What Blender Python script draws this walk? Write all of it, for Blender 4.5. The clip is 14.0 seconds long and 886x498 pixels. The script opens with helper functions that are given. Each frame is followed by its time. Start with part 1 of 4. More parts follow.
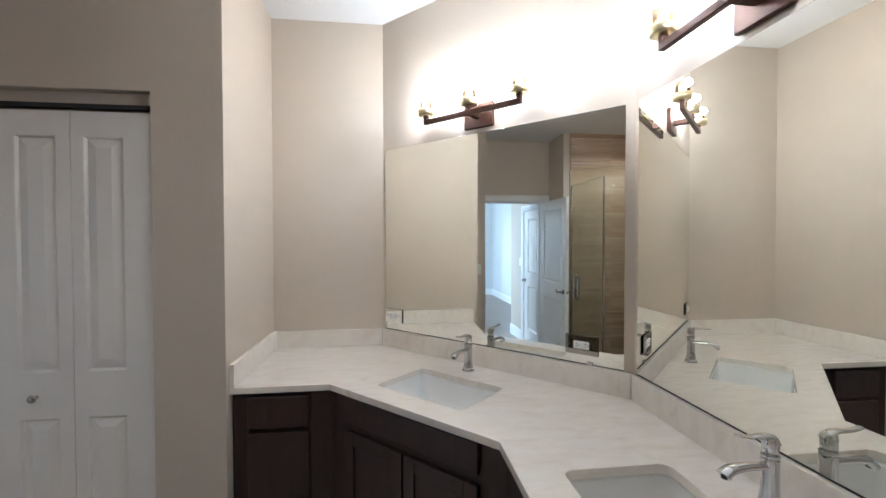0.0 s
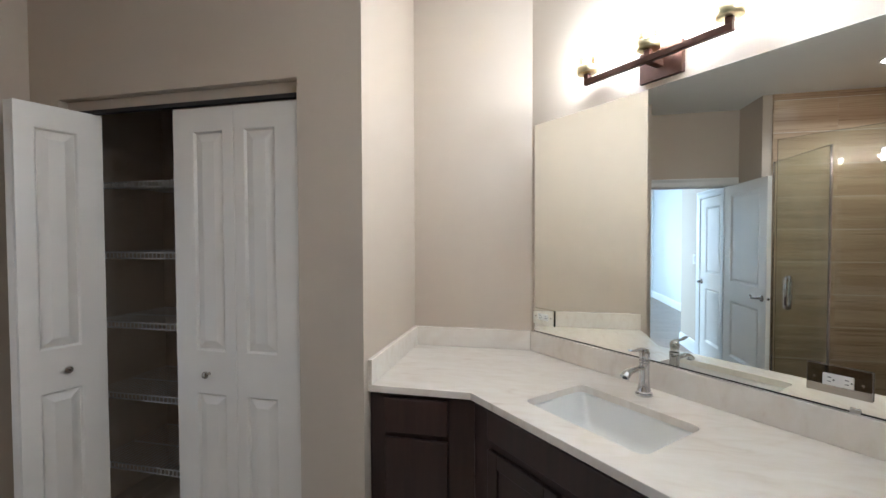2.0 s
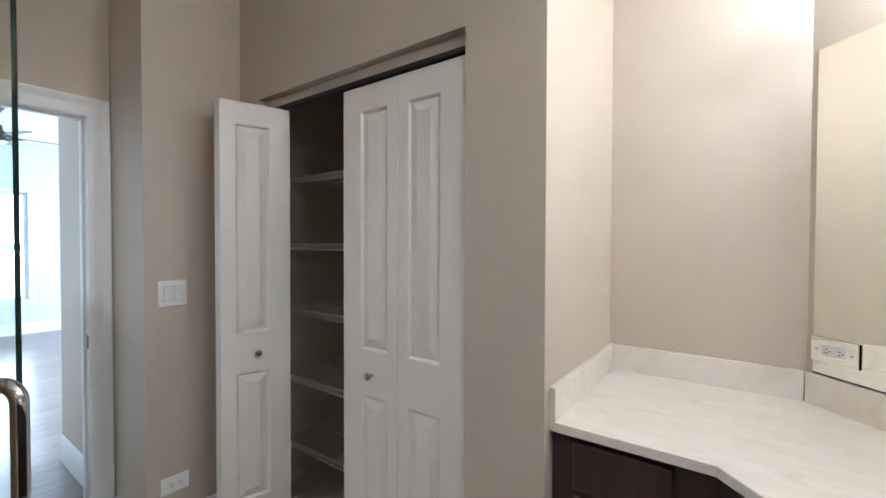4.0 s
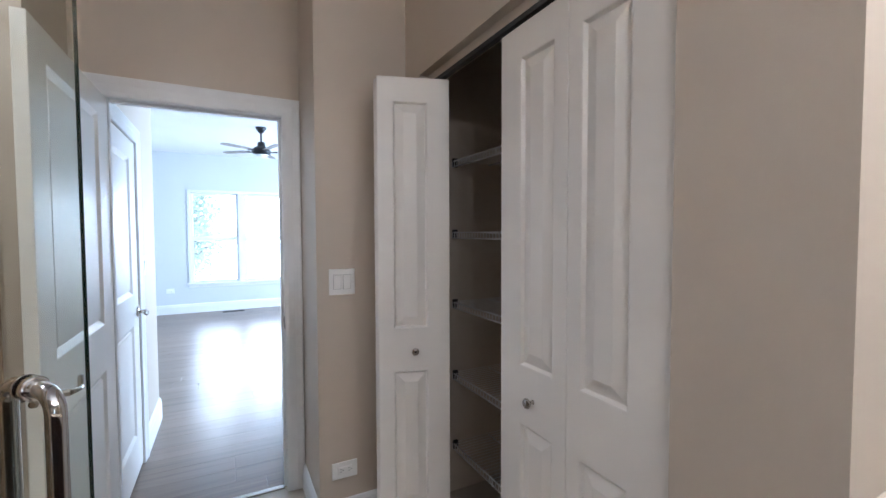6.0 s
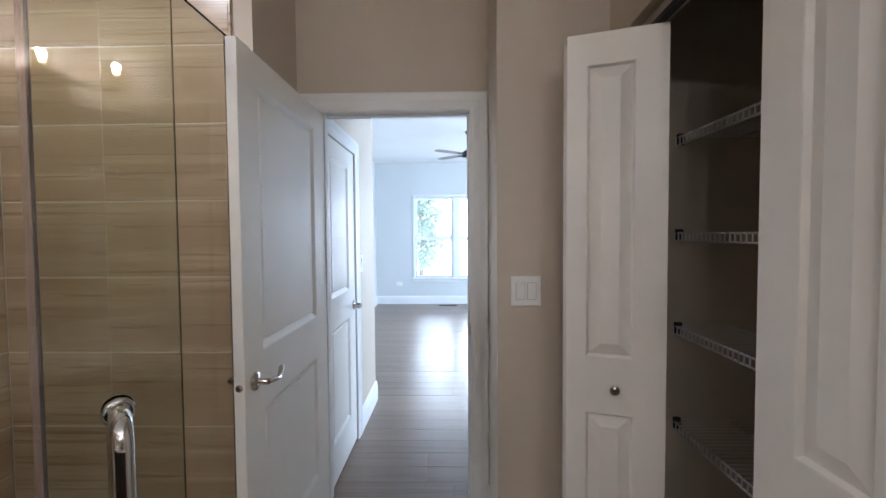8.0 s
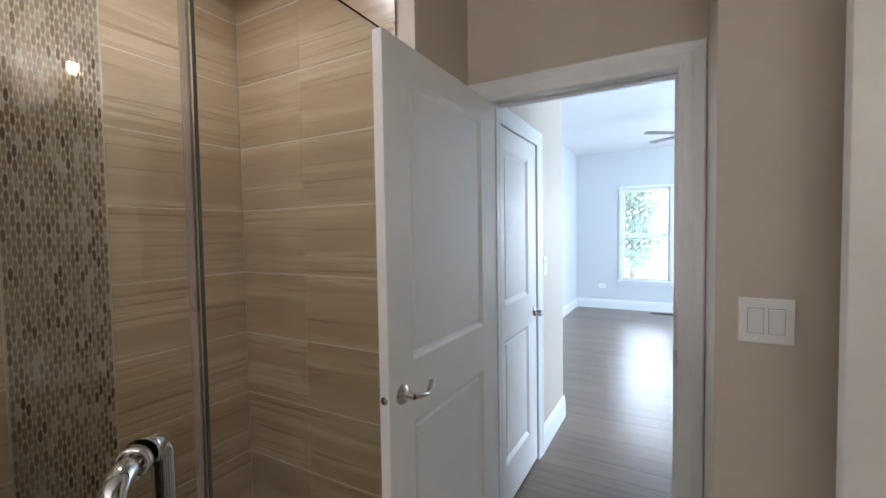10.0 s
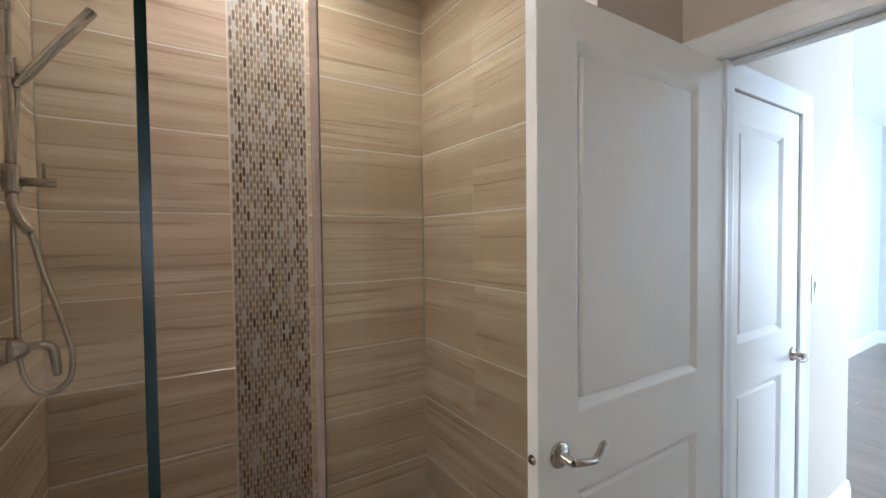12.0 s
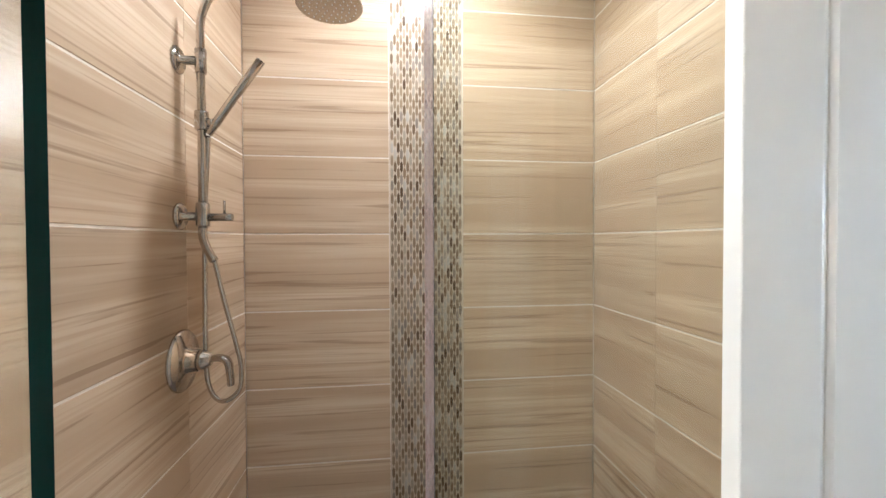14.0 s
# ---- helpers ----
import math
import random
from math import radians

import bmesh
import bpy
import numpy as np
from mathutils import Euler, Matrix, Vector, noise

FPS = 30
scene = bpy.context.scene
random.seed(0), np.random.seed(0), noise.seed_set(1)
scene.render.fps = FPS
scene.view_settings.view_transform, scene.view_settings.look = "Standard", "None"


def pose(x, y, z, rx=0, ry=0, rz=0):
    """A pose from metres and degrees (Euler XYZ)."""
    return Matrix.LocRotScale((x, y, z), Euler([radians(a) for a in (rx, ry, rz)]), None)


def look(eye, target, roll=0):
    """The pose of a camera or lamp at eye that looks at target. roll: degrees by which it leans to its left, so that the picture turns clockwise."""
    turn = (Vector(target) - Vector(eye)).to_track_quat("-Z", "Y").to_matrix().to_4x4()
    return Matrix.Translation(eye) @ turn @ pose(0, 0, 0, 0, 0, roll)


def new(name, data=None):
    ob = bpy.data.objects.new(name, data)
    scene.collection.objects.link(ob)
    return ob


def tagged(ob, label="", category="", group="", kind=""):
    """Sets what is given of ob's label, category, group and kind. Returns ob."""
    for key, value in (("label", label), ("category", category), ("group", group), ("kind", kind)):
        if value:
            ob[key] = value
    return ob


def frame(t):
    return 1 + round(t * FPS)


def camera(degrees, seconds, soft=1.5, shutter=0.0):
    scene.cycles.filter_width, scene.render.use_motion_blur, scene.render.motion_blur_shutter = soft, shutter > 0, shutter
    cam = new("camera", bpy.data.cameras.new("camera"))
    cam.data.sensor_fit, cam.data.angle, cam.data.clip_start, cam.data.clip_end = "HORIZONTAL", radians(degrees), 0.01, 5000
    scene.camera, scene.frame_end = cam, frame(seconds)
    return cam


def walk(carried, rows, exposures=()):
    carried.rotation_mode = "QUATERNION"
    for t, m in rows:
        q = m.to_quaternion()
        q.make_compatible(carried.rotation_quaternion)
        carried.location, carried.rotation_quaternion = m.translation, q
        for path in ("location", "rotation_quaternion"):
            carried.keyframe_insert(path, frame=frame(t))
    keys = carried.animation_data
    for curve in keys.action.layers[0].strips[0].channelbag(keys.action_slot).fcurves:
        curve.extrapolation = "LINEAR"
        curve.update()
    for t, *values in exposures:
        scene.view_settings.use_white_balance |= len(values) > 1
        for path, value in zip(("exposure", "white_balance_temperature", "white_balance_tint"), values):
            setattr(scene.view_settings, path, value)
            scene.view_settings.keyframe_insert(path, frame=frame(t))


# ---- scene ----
cam = camera(93.4, 14.0)
PATH = [
    (0, (0.239, -0.208, 1.531), (0.479, 1.777, 1.493), -0.1),
    (0.5, (0.246, -0.133, 1.528), (0.33, 1.865, 1.489), -0.2),
    (1, (0.247, -0.062, 1.526), (0.166, 1.936, 1.483), -0.2),
    (1.5, (0.247, 0.017, 1.509), (-0.013, 2.0, 1.465), -0.2),
    (2, (0.205, 0.106, 1.49), (-0.23, 2.058, 1.44), -0.2),
    (2.5, (0.159, 0.206, 1.475), (-0.463, 2.106, 1.429), -0.2),
    (3, (0.103, 0.3, 1.464), (-0.707, 2.128, 1.424), -0.2),
    (5.5, (-0.132, 0.758, 1.414), (-1.784, 1.883, 1.348), 0.2),
    (6, (-0.206, 0.843, 1.418), (-1.981, 1.761, 1.341), -0.2),
    (6.5, (-0.277, 0.907, 1.425), (-2.154, 1.592, 1.346), -0.2),
    (7, (-0.346, 0.941, 1.424), (-2.294, 1.389, 1.345), -0.2),
    (9.5, (-0.691, 1.113, 1.434), (-2.541, 0.355, 1.36), -0.8),
    (10, (-0.775, 1.105, 1.442), (-2.522, 0.135, 1.362), -0.9),
    (10.5, (-0.858, 1.108, 1.452), (-2.471, -0.073, 1.375), -1.0),
    (11, (-0.925, 1.086, 1.452), (-2.383, -0.282, 1.385), -0.94),
    (11.5, (-1.004, 1.065, 1.461), (-2.28, -0.473, 1.396), -0.74),
    (12, (-1.074, 1.051, 1.462), (-2.144, -0.638, 1.405), -0.62),
    (12.5, (-1.138, 1.038, 1.463), (-1.981, -0.775, 1.416), -0.3),
    (13, (-1.192, 0.996, 1.48), (-1.822, -0.902, 1.433), -0.3),
    (13.5, (-1.23, 0.942, 1.506), (-1.66, -1.011, 1.463), -0.3),
    (14, (-1.256, 0.911, 1.533), (-1.506, -1.073, 1.496), -0.2),
]
walk(cam, [(t, look(eye, target, roll)) for t, eye, target, roll in PATH], [
    (0, 2.58, 5620, 11), (1.5, 2.66, 5660, 10), (3, 3.0, 5700, 10), (5.5, 3.1, 5720, 14), (6.5, 2.77, 5850, 16), (9.5, 2.62, 6200, 15),
    (10.5, 2.72, 6120, 14), (11.5, 2.82, 6120, 14), (12.5, 3.46, 6050, 11), (13.2, 3.86, 5950, 9), (14, 4.05, 5760, 9)])
VANITY, SHOWER = 1.13, 6.3
COOL, WARM = (0.945, 0.985, 1.0), (0.945, 0.975, 1.0)

# ---- world, light ----
world = bpy.data.worlds.new("sky")
scene.world = world
world.use_nodes = True
wn = world.node_tree
sky = wn.nodes.new("ShaderNodeTexSky")
sky.sky_type = "NISHITA"
sky.sun_disc = False
sky.sun_elevation, sky.sun_rotation = radians(54), radians(54)
wn.nodes["Background"].inputs["Strength"].default_value = 0.15
wn.links.new(sky.outputs[0], wn.nodes["Background"].inputs["Color"])


def lamp(name, kind, m, energy, color, **extra):
    d = bpy.data.lights.new(name, kind)
    d.energy, d.color = energy, color
    if "size" in extra:
        d.shape, d.size, d.size_y = "RECTANGLE", extra["size"], extra["size_y"]
    if "radius" in extra:
        d.shadow_soft_size = extra["radius"]
    if "spot" in extra:
        d.spot_size, d.spot_blend = radians(extra["spot"]), 0.6
    if "angle" in extra:
        d.angle = radians(extra["angle"])
    ob = new(name, d)
    ob.matrix_world = m
    return ob


lamp("sun", "SUN", look((0, 0, 20), (-7, -5, 8)), 4.0, (1, 0.95, 0.88), angle=0.5)
# Added fill for the bedroom from its unseen side; no window stands there.
lamp("bedroom_fill", "AREA", look((-6.0, 4.3, 1.5), (-6.0, 0, 1.1)), 50, (0.60, 0.80, 1.0), size=2.6, size_y=1.6)


# ---- materials ----
def material(name, base, rough=0.5, metal=0.0, vary=0.06, scale=6.0, bump=0.0, bump_scale=60.0, spread=0.0, coat=0.0, stretch=(1, 1, 1)):
    m = bpy.data.materials.new(name)
    m.use_nodes = True
    n, l = m.node_tree.nodes, m.node_tree.links
    b = n["Principled BSDF"]
    b.inputs["Roughness"].default_value, b.inputs["Metallic"].default_value = rough, metal
    b.inputs["Coat Weight"].default_value = coat
    co = n.new("ShaderNodeTexCoord")
    mp = n.new("ShaderNodeMapping")
    mp.inputs["Scale"].default_value = stretch
    l.new(co.outputs["Object"], mp.inputs["Vector"])
    t = n.new("ShaderNodeTexNoise")
    t.inputs["Scale"].default_value, t.inputs["Detail"].default_value = scale, 5
    l.new(mp.outputs[0], t.inputs["Vector"])
    r = n.new("ShaderNodeValToRGB")
    r.color_ramp.elements[0].position, r.color_ramp.elements[1].position = 0.3, 0.7
    r.color_ramp.elements[0].color = (*[c * (1 - vary) for c in base], 1)
    r.color_ramp.elements[1].color = (*[min(1, c * (1 + vary)) for c in base], 1)
    l.new(t.outputs["Fac"], r.inputs[0])
    out = r.outputs[0]
    if spread:
        oi = n.new("ShaderNodeObjectInfo")
        hs = n.new("ShaderNodeHueSaturation")
        mr = n.new("ShaderNodeMapRange")
        mr.inputs["To Min"].default_value, mr.inputs["To Max"].default_value = 1 - spread, 1 + spread
        l.new(oi.outputs["Random"], mr.inputs[0])
        l.new(mr.outputs[0], hs.inputs["Value"])
        l.new(out, hs.inputs["Color"])
        out = hs.outputs[0]
    l.new(out, b.inputs["Base Color"])
    if bump:
        t2 = n.new("ShaderNodeTexNoise")
        t2.inputs["Scale"].default_value, t2.inputs["Detail"].default_value = bump_scale, 4
        l.new(mp.outputs[0], t2.inputs["Vector"])
        bp = n.new("ShaderNodeBump")
        bp.inputs["Strength"].default_value, bp.inputs["Distance"].default_value = bump, 0.002
        l.new(t2.outputs["Fac"], bp.inputs["Height"])
        l.new(bp.outputs[0], b.inputs["Normal"])
        mr2 = n.new("ShaderNodeMapRange")
        mr2.inputs["To Min"].default_value, mr2.inputs["To Max"].default_value = max(0.0, rough - 0.06), min(1.0, rough + 0.06)
        l.new(t.outputs["Fac"], mr2.inputs[0])
        l.new(mr2.outputs[0], b.inputs["Roughness"])
    return m


def streaked(name, light, mid, dark, rough, along, spread=0.1, stretch=14.0, coarse=1.6):
    """Wood with veins drawn out along one axis ('x' or 'y')."""
    m = bpy.data.materials.new(name)
    m.use_nodes = True
    n, l = m.node_tree.nodes, m.node_tree.links
    b = n["Principled BSDF"]
    b.inputs["Roughness"].default_value = rough
    co = n.new("ShaderNodeTexCoord")
    oi = n.new("ShaderNodeObjectInfo")
    off = n.new("ShaderNodeVectorMath")
    off.operation = "SCALE"
    off.inputs[0].default_value = (7.3, 5.1, 9.7)
    l.new(oi.outputs["Random"], off.inputs["Scale"])
    add = n.new("ShaderNodeVectorMath")
    l.new(co.outputs["Object"], add.inputs[0])
    l.new(off.outputs[0], add.inputs[1])
    mp = n.new("ShaderNodeMapping")
    s = {"x": (coarse, stretch, stretch), "y": (stretch, coarse, stretch)}[along]
    mp.inputs["Scale"].default_value = s
    mp.inputs["Rotation"].default_value = (0, radians(3), 0)
    l.new(add.outputs[0], mp.inputs["Vector"])
    t = n.new("ShaderNodeTexNoise")
    t.inputs["Scale"].default_value, t.inputs["Detail"].default_value, t.inputs["Roughness"].default_value = 1.0, 6, 0.62
    t.inputs["Distortion"].default_value = 0.35
    l.new(mp.outputs[0], t.inputs["Vector"])
    r = n.new("ShaderNodeValToRGB")
    e = r.color_ramp.elements
    e[0].position, e[0].color = 0.34, (*dark, 1)
    e[1].position, e[1].color = 0.62, (*light, 1)
    k = e.new(0.46)
    k.color = (*mid, 1)
    mp2 = n.new("ShaderNodeMapping")
    mp2.inputs["Scale"].default_value = tuple(v * (3.6 if v > coarse else 1.3) for v in s)
    l.new(add.outputs[0], mp2.inputs["Vector"])
    t3 = n.new("ShaderNodeTexNoise")
    t3.inputs["Scale"].default_value, t3.inputs["Detail"].default_value, t3.inputs["Distortion"].default_value = 1.0, 4, 0.5
    l.new(mp2.outputs[0], t3.inputs["Vector"])
    blend = n.new("ShaderNodeMix")
    blend.inputs[0].default_value = 0.36
    l.new(t.outputs["Fac"], blend.inputs[2])
    l.new(t3.outputs["Fac"], blend.inputs[3])
    l.new(blend.outputs[0], r.inputs[0])
    hs = n.new("ShaderNodeHueSaturation")
    mr = n.new("ShaderNodeMapRange")
    mr.inputs["To Min"].default_value, mr.inputs["To Max"].default_value = 1 - spread, 1 + spread
    l.new(oi.outputs["Random"], mr.inputs[0])
    l.new(mr.outputs[0], hs.inputs["Value"])
    l.new(r.outputs[0], hs.inputs["Color"])
    l.new(hs.outputs[0], b.inputs["Base Color"])
    bp = n.new("ShaderNodeBump")
    bp.inputs["Strength"].default_value, bp.inputs["Distance"].default_value = 0.15, 0.001
    l.new(t.outputs["Fac"], bp.inputs["Height"])
    l.new(bp.outputs[0], b.inputs["Normal"])
    return m


def veined_tile(name, light, mid, dark, rough):
    """Porcelain printed with long soft bands, fine streaks and a few dark veins, another cut of it on each tile."""
    m = bpy.data.materials.new(name)
    m.use_nodes = True
    n, l = m.node_tree.nodes, m.node_tree.links
    b = n["Principled BSDF"]
    b.inputs["Roughness"].default_value = rough
    co, oi = n.new("ShaderNodeTexCoord"), n.new("ShaderNodeObjectInfo")
    off = n.new("ShaderNodeVectorMath")
    off.operation = "SCALE"
    off.inputs[0].default_value = (17.3, 5.1, 23.7)
    l.new(oi.outputs["Random"], off.inputs["Scale"])
    add = n.new("ShaderNodeVectorMath")
    l.new(co.outputs["Object"], add.inputs[0])
    l.new(off.outputs[0], add.inputs[1])

    def bands(scale, tilt, detail, distortion):
        mp, t = n.new("ShaderNodeMapping"), n.new("ShaderNodeTexNoise")
        mp.inputs["Scale"].default_value = scale
        mp.inputs["Rotation"].default_value = (0, radians(tilt), 0)
        l.new(add.outputs[0], mp.inputs["Vector"])
        t.inputs["Scale"].default_value, t.inputs["Detail"].default_value = 1.0, detail
        t.inputs["Distortion"].default_value = distortion
        l.new(mp.outputs[0], t.inputs["Vector"])
        return t.outputs["Fac"]

    def spread_to(fac, lo, hi):
        r = n.new("ShaderNodeMapRange")
        r.interpolation_type = "SMOOTHSTEP"
        r.inputs["From Min"].default_value, r.inputs["From Max"].default_value = lo, hi
        l.new(fac, r.inputs[0])
        return r.outputs[0]

    def blended(fac, a, c, amount=1.0):
        mx = n.new("ShaderNodeMix")
        mx.data_type = "RGBA"
        if amount < 1.0:
            k = n.new("ShaderNodeMath")
            k.operation = "MULTIPLY"
            k.inputs[1].default_value = amount
            l.new(fac, k.inputs[0])
            fac = k.outputs[0]
        l.new(fac, mx.inputs[0])
        for socket, v in ((mx.inputs[6], a), (mx.inputs[7], c)):
            if isinstance(v, tuple):
                socket.default_value = (*v, 1)
            else:
                l.new(v, socket)
        return mx.outputs[2]
    broad = bands((0.55, 9.0, 11.0), 1.5, 3, 0.5)
    fine = bands((1.5, 20.0, 120.0), 2.0, 8, 0.35)
    vein = bands((1.1, 13.0, 62.0), 2.5, 7, 0.8)
    c = blended(spread_to(broad, 0.36, 0.66), mid, light)
    c = blended(spread_to(fine, 0.40, 0.68), c, mid, 0.65)
    c = blended(spread_to(vein, 0.565, 0.66), c, dark, 0.5)
    hs, mr = n.new("ShaderNodeHueSaturation"), n.new("ShaderNodeMapRange")
    mr.inputs["To Min"].default_value, mr.inputs["To Max"].default_value = 0.94, 1.06
    l.new(oi.outputs["Random"], mr.inputs[0])
    l.new(mr.outputs[0], hs.inputs["Value"])
    l.new(c, hs.inputs["Color"])
    l.new(hs.outputs[0], b.inputs["Base Color"])
    bp = n.new("ShaderNodeBump")
    bp.inputs["Strength"].default_value, bp.inputs["Distance"].default_value = 0.12, 0.001
    l.new(fine, bp.inputs["Height"])
    l.new(bp.outputs[0], b.inputs["Normal"])
    return m


def clear_glass(name, tint, rough=0.0):
    m = bpy.data.materials.new(name)
    m.use_nodes = True
    n, l = m.node_tree.nodes, m.node_tree.links
    n.remove(n["Principled BSDF"])
    tr, gl, mx, lw = n.new("ShaderNodeBsdfTransparent"), n.new("ShaderNodeBsdfGlossy"), n.new("ShaderNodeMixShader"), n.new("ShaderNodeLayerWeight")
    tr.inputs["Color"].default_value = (*tint, 1)
    gl.inputs["Roughness"].default_value = rough
    lw.inputs["Blend"].default_value = 0.5
    pw, ma = n.new("ShaderNodeMath"), n.new("ShaderNodeMath")
    pw.operation, ma.operation = "POWER", "MULTIPLY_ADD"
    pw.inputs[1].default_value, ma.inputs[1].default_value, ma.inputs[2].default_value = 5.0, 0.96, 0.04
    l.new(lw.outputs["Facing"], pw.inputs[0])
    l.new(pw.outputs[0], ma.inputs[0])
    l.new(ma.outputs[0], mx.inputs[0])
    l.new(tr.outputs[0], mx.inputs[1])
    l.new(gl.outputs[0], mx.inputs[2])
    l.new(mx.outputs[0], n["Material Output"].inputs["Surface"])
    return m


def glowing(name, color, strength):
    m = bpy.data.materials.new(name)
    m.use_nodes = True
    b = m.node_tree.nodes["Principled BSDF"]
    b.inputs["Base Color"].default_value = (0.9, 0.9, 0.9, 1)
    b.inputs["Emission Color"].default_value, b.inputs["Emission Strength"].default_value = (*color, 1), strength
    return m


M_WALL = material("greige wall paint", (0.545, 0.462, 0.374), 0.55, vary=0.025, scale=1.3, bump=0.12, bump_scale=220)
M_BEDWALL = material("pale grey wall paint", (0.60, 0.61, 0.60), 0.6, vary=0.02, scale=1.5, bump=0.1, bump_scale=220)
M_CEIL = material("white ceiling paint", (0.80, 0.79, 0.77), 0.7, vary=0.02, scale=2, bump=0.1, bump_scale=180)
M_TRIM = material("white semi-gloss trim paint", (0.77, 0.765, 0.755), 0.32, vary=0.02, scale=4, bump=0.05, bump_scale=90)
# Closet doors are toned below the entry door's white for their dimmer light.
M_CLOSETDOOR = material("moulded closet door toned for dim light", (0.77, 0.72, 0.66), 0.42, vary=0.03, scale=3, bump=0.1, bump_scale=140)
M_DOOR = material("white painted door", (0.84, 0.81, 0.765), 0.36, vary=0.025, scale=3, bump=0.08, bump_scale=140)
M_PLASTIC = material("white switch plastic", (0.80, 0.79, 0.76), 0.3, vary=0.01)
M_CHROME = material("polished chrome", (0.63, 0.63, 0.635), 0.05, 1.0, vary=0.03, scale=20)
M_NICKEL = material("brushed nickel", (0.52, 0.48, 0.44), 0.13, 1.0, vary=0.05, scale=30, bump=0.05, bump_scale=300)
M_BRASS = material("satin brass", (0.74, 0.64, 0.40), 0.34, 1.0, vary=0.08, scale=40)
M_BRONZE = material("dark oil-rubbed bronze", (0.095, 0.045, 0.03), 0.38, 0.55, vary=0.25, scale=18, bump=0.1, bump_scale=150)
M_BLACK = material("matt black metal", (0.012, 0.012, 0.014), 0.4, 0.3, vary=0.1)
M_BLADE = material("grey-brown fan blade", (0.16, 0.135, 0.115), 0.45, vary=0.15, scale=8, stretch=(1, 8, 8))
M_DARK = material("dark gap", (0.02, 0.017, 0.015), 0.8, vary=0.1)
M_CERAMIC = material("white glazed ceramic", (0.80, 0.785, 0.75), 0.08, vary=0.01, coat=0.5)
M_CAB = material("dark espresso stained wood", (0.036, 0.018, 0.014), 0.36, vary=0.22, scale=3.0, bump=0.15, bump_scale=40, stretch=(12, 12, 1.2), spread=0.08)
M_TILE = veined_tile("striped beige porcelain", (0.60, 0.453, 0.312), (0.455, 0.32, 0.205), (0.215, 0.13, 0.075), 0.25)
M_GROUT = material("pale grout", (0.68, 0.59, 0.48), 0.85, vary=0.08, scale=30, bump=0.2, bump_scale=200)
M_PAN = material("dark grey-brown shower floor tile", (0.12, 0.098, 0.08), 0.5, vary=0.15, scale=14, bump=0.2, bump_scale=60)
M_FLOORTILE = material("beige porcelain floor tile", (0.47, 0.41, 0.34), 0.35, vary=0.08, scale=5, bump=0.08, bump_scale=80, spread=0.05)
M_PLANK = streaked("grey-brown wood plank", (0.215, 0.15, 0.11), (0.178, 0.12, 0.087), (0.125, 0.083, 0.06), 0.29, "y", 0.12, 17.0, 1.1)
M_MIRROR = material("silvered mirror", (0.90, 0.905, 0.845), 0.0, 1.0, vary=0.0)
# Tint holds the dark reflection of the shower; the plate is plain mirror.
M_DIMMIRROR = material("reflection-tinted mirror", (0.34, 0.31, 0.28), 0.02, 1.0, vary=0.02)
M_GLASS = clear_glass("clear shower glass", (0.932, 0.948, 0.912))
M_GLASSEDGE = material("deep green glass edge", (0.001, 0.020, 0.015), 0.22, vary=0.2, scale=6)
M_GLASSEDGE.node_tree.nodes["Principled BSDF"].inputs["Specular IOR Level"].default_value = 0.2
M_SHADE = clear_glass("clear lamp glass", (0.84, 0.78, 0.66), 0.02)
M_WINGLASS = clear_glass("window glass", (0.97, 0.98, 0.98))
# Emission stands for the blown-out sky; its glow also feeds reflections and floor sheen.
M_SKYGLOW = glowing("sky glow sheet", (0.50, 0.76, 1.0), 1.15)
M_BULB = glowing("lit bulb", (1.0, 0.95, 0.88), 12.0)
M_GAP = material("grey gap shade and nozzle rubber", (0.42, 0.41, 0.39), 0.5)
M_DOWN = glowing("lit downlight lens", (1.0, 0.94, 0.86), 4.0)
M_FANLENS = material("white fan light glass", (0.85, 0.85, 0.85), 0.3, vary=0.01)
M_WIRE = material("white coated wire", (0.66, 0.65, 0.63), 0.4, vary=0.02)
M_SEAL = material("milky vinyl seal", (0.52, 0.38, 0.37), 0.18, vary=0.04, scale=3, coat=0.5)
M_SEAL.node_tree.nodes["Principled BSDF"].inputs["Alpha"].default_value = 0.4


def speckled_quartz():
    m = material("cream quartz with soft veins", (0.70, 0.63, 0.55), 0.16, vary=0.05, scale=9, coat=0.2)
    n, l = m.node_tree.nodes, m.node_tree.links
    b = n["Principled BSDF"]
    co = n.new("ShaderNodeTexCoord")
    mp = n.new("ShaderNodeMapping")
    mp.inputs["Rotation"].default_value, mp.inputs["Scale"].default_value = (0.4, 0.5, 0.7), (6, 19, 9)
    l.new(co.outputs["Object"], mp.inputs["Vector"])
    t = n.new("ShaderNodeTexNoise")
    t.inputs["Scale"].default_value, t.inputs["Detail"].default_value, t.inputs["Distortion"].default_value = 1.2, 7, 0.9
    l.new(mp.outputs[0], t.inputs["Vector"])
    r = n.new("ShaderNodeValToRGB")
    e = r.color_ramp.elements
    e[0].position, e[0].color = 0.24, (0.695, 0.612, 0.525, 1)
    e[1].position, e[1].color = 0.62, (0.795, 0.735, 0.66, 1)
    e.new(0.40).color = (0.755, 0.685, 0.60, 1)
    l.new(t.outputs["Fac"], r.inputs[0])
    l.new(r.outputs[0], b.inputs["Base Color"])
    return m


M_COUNTER = speckled_quartz()


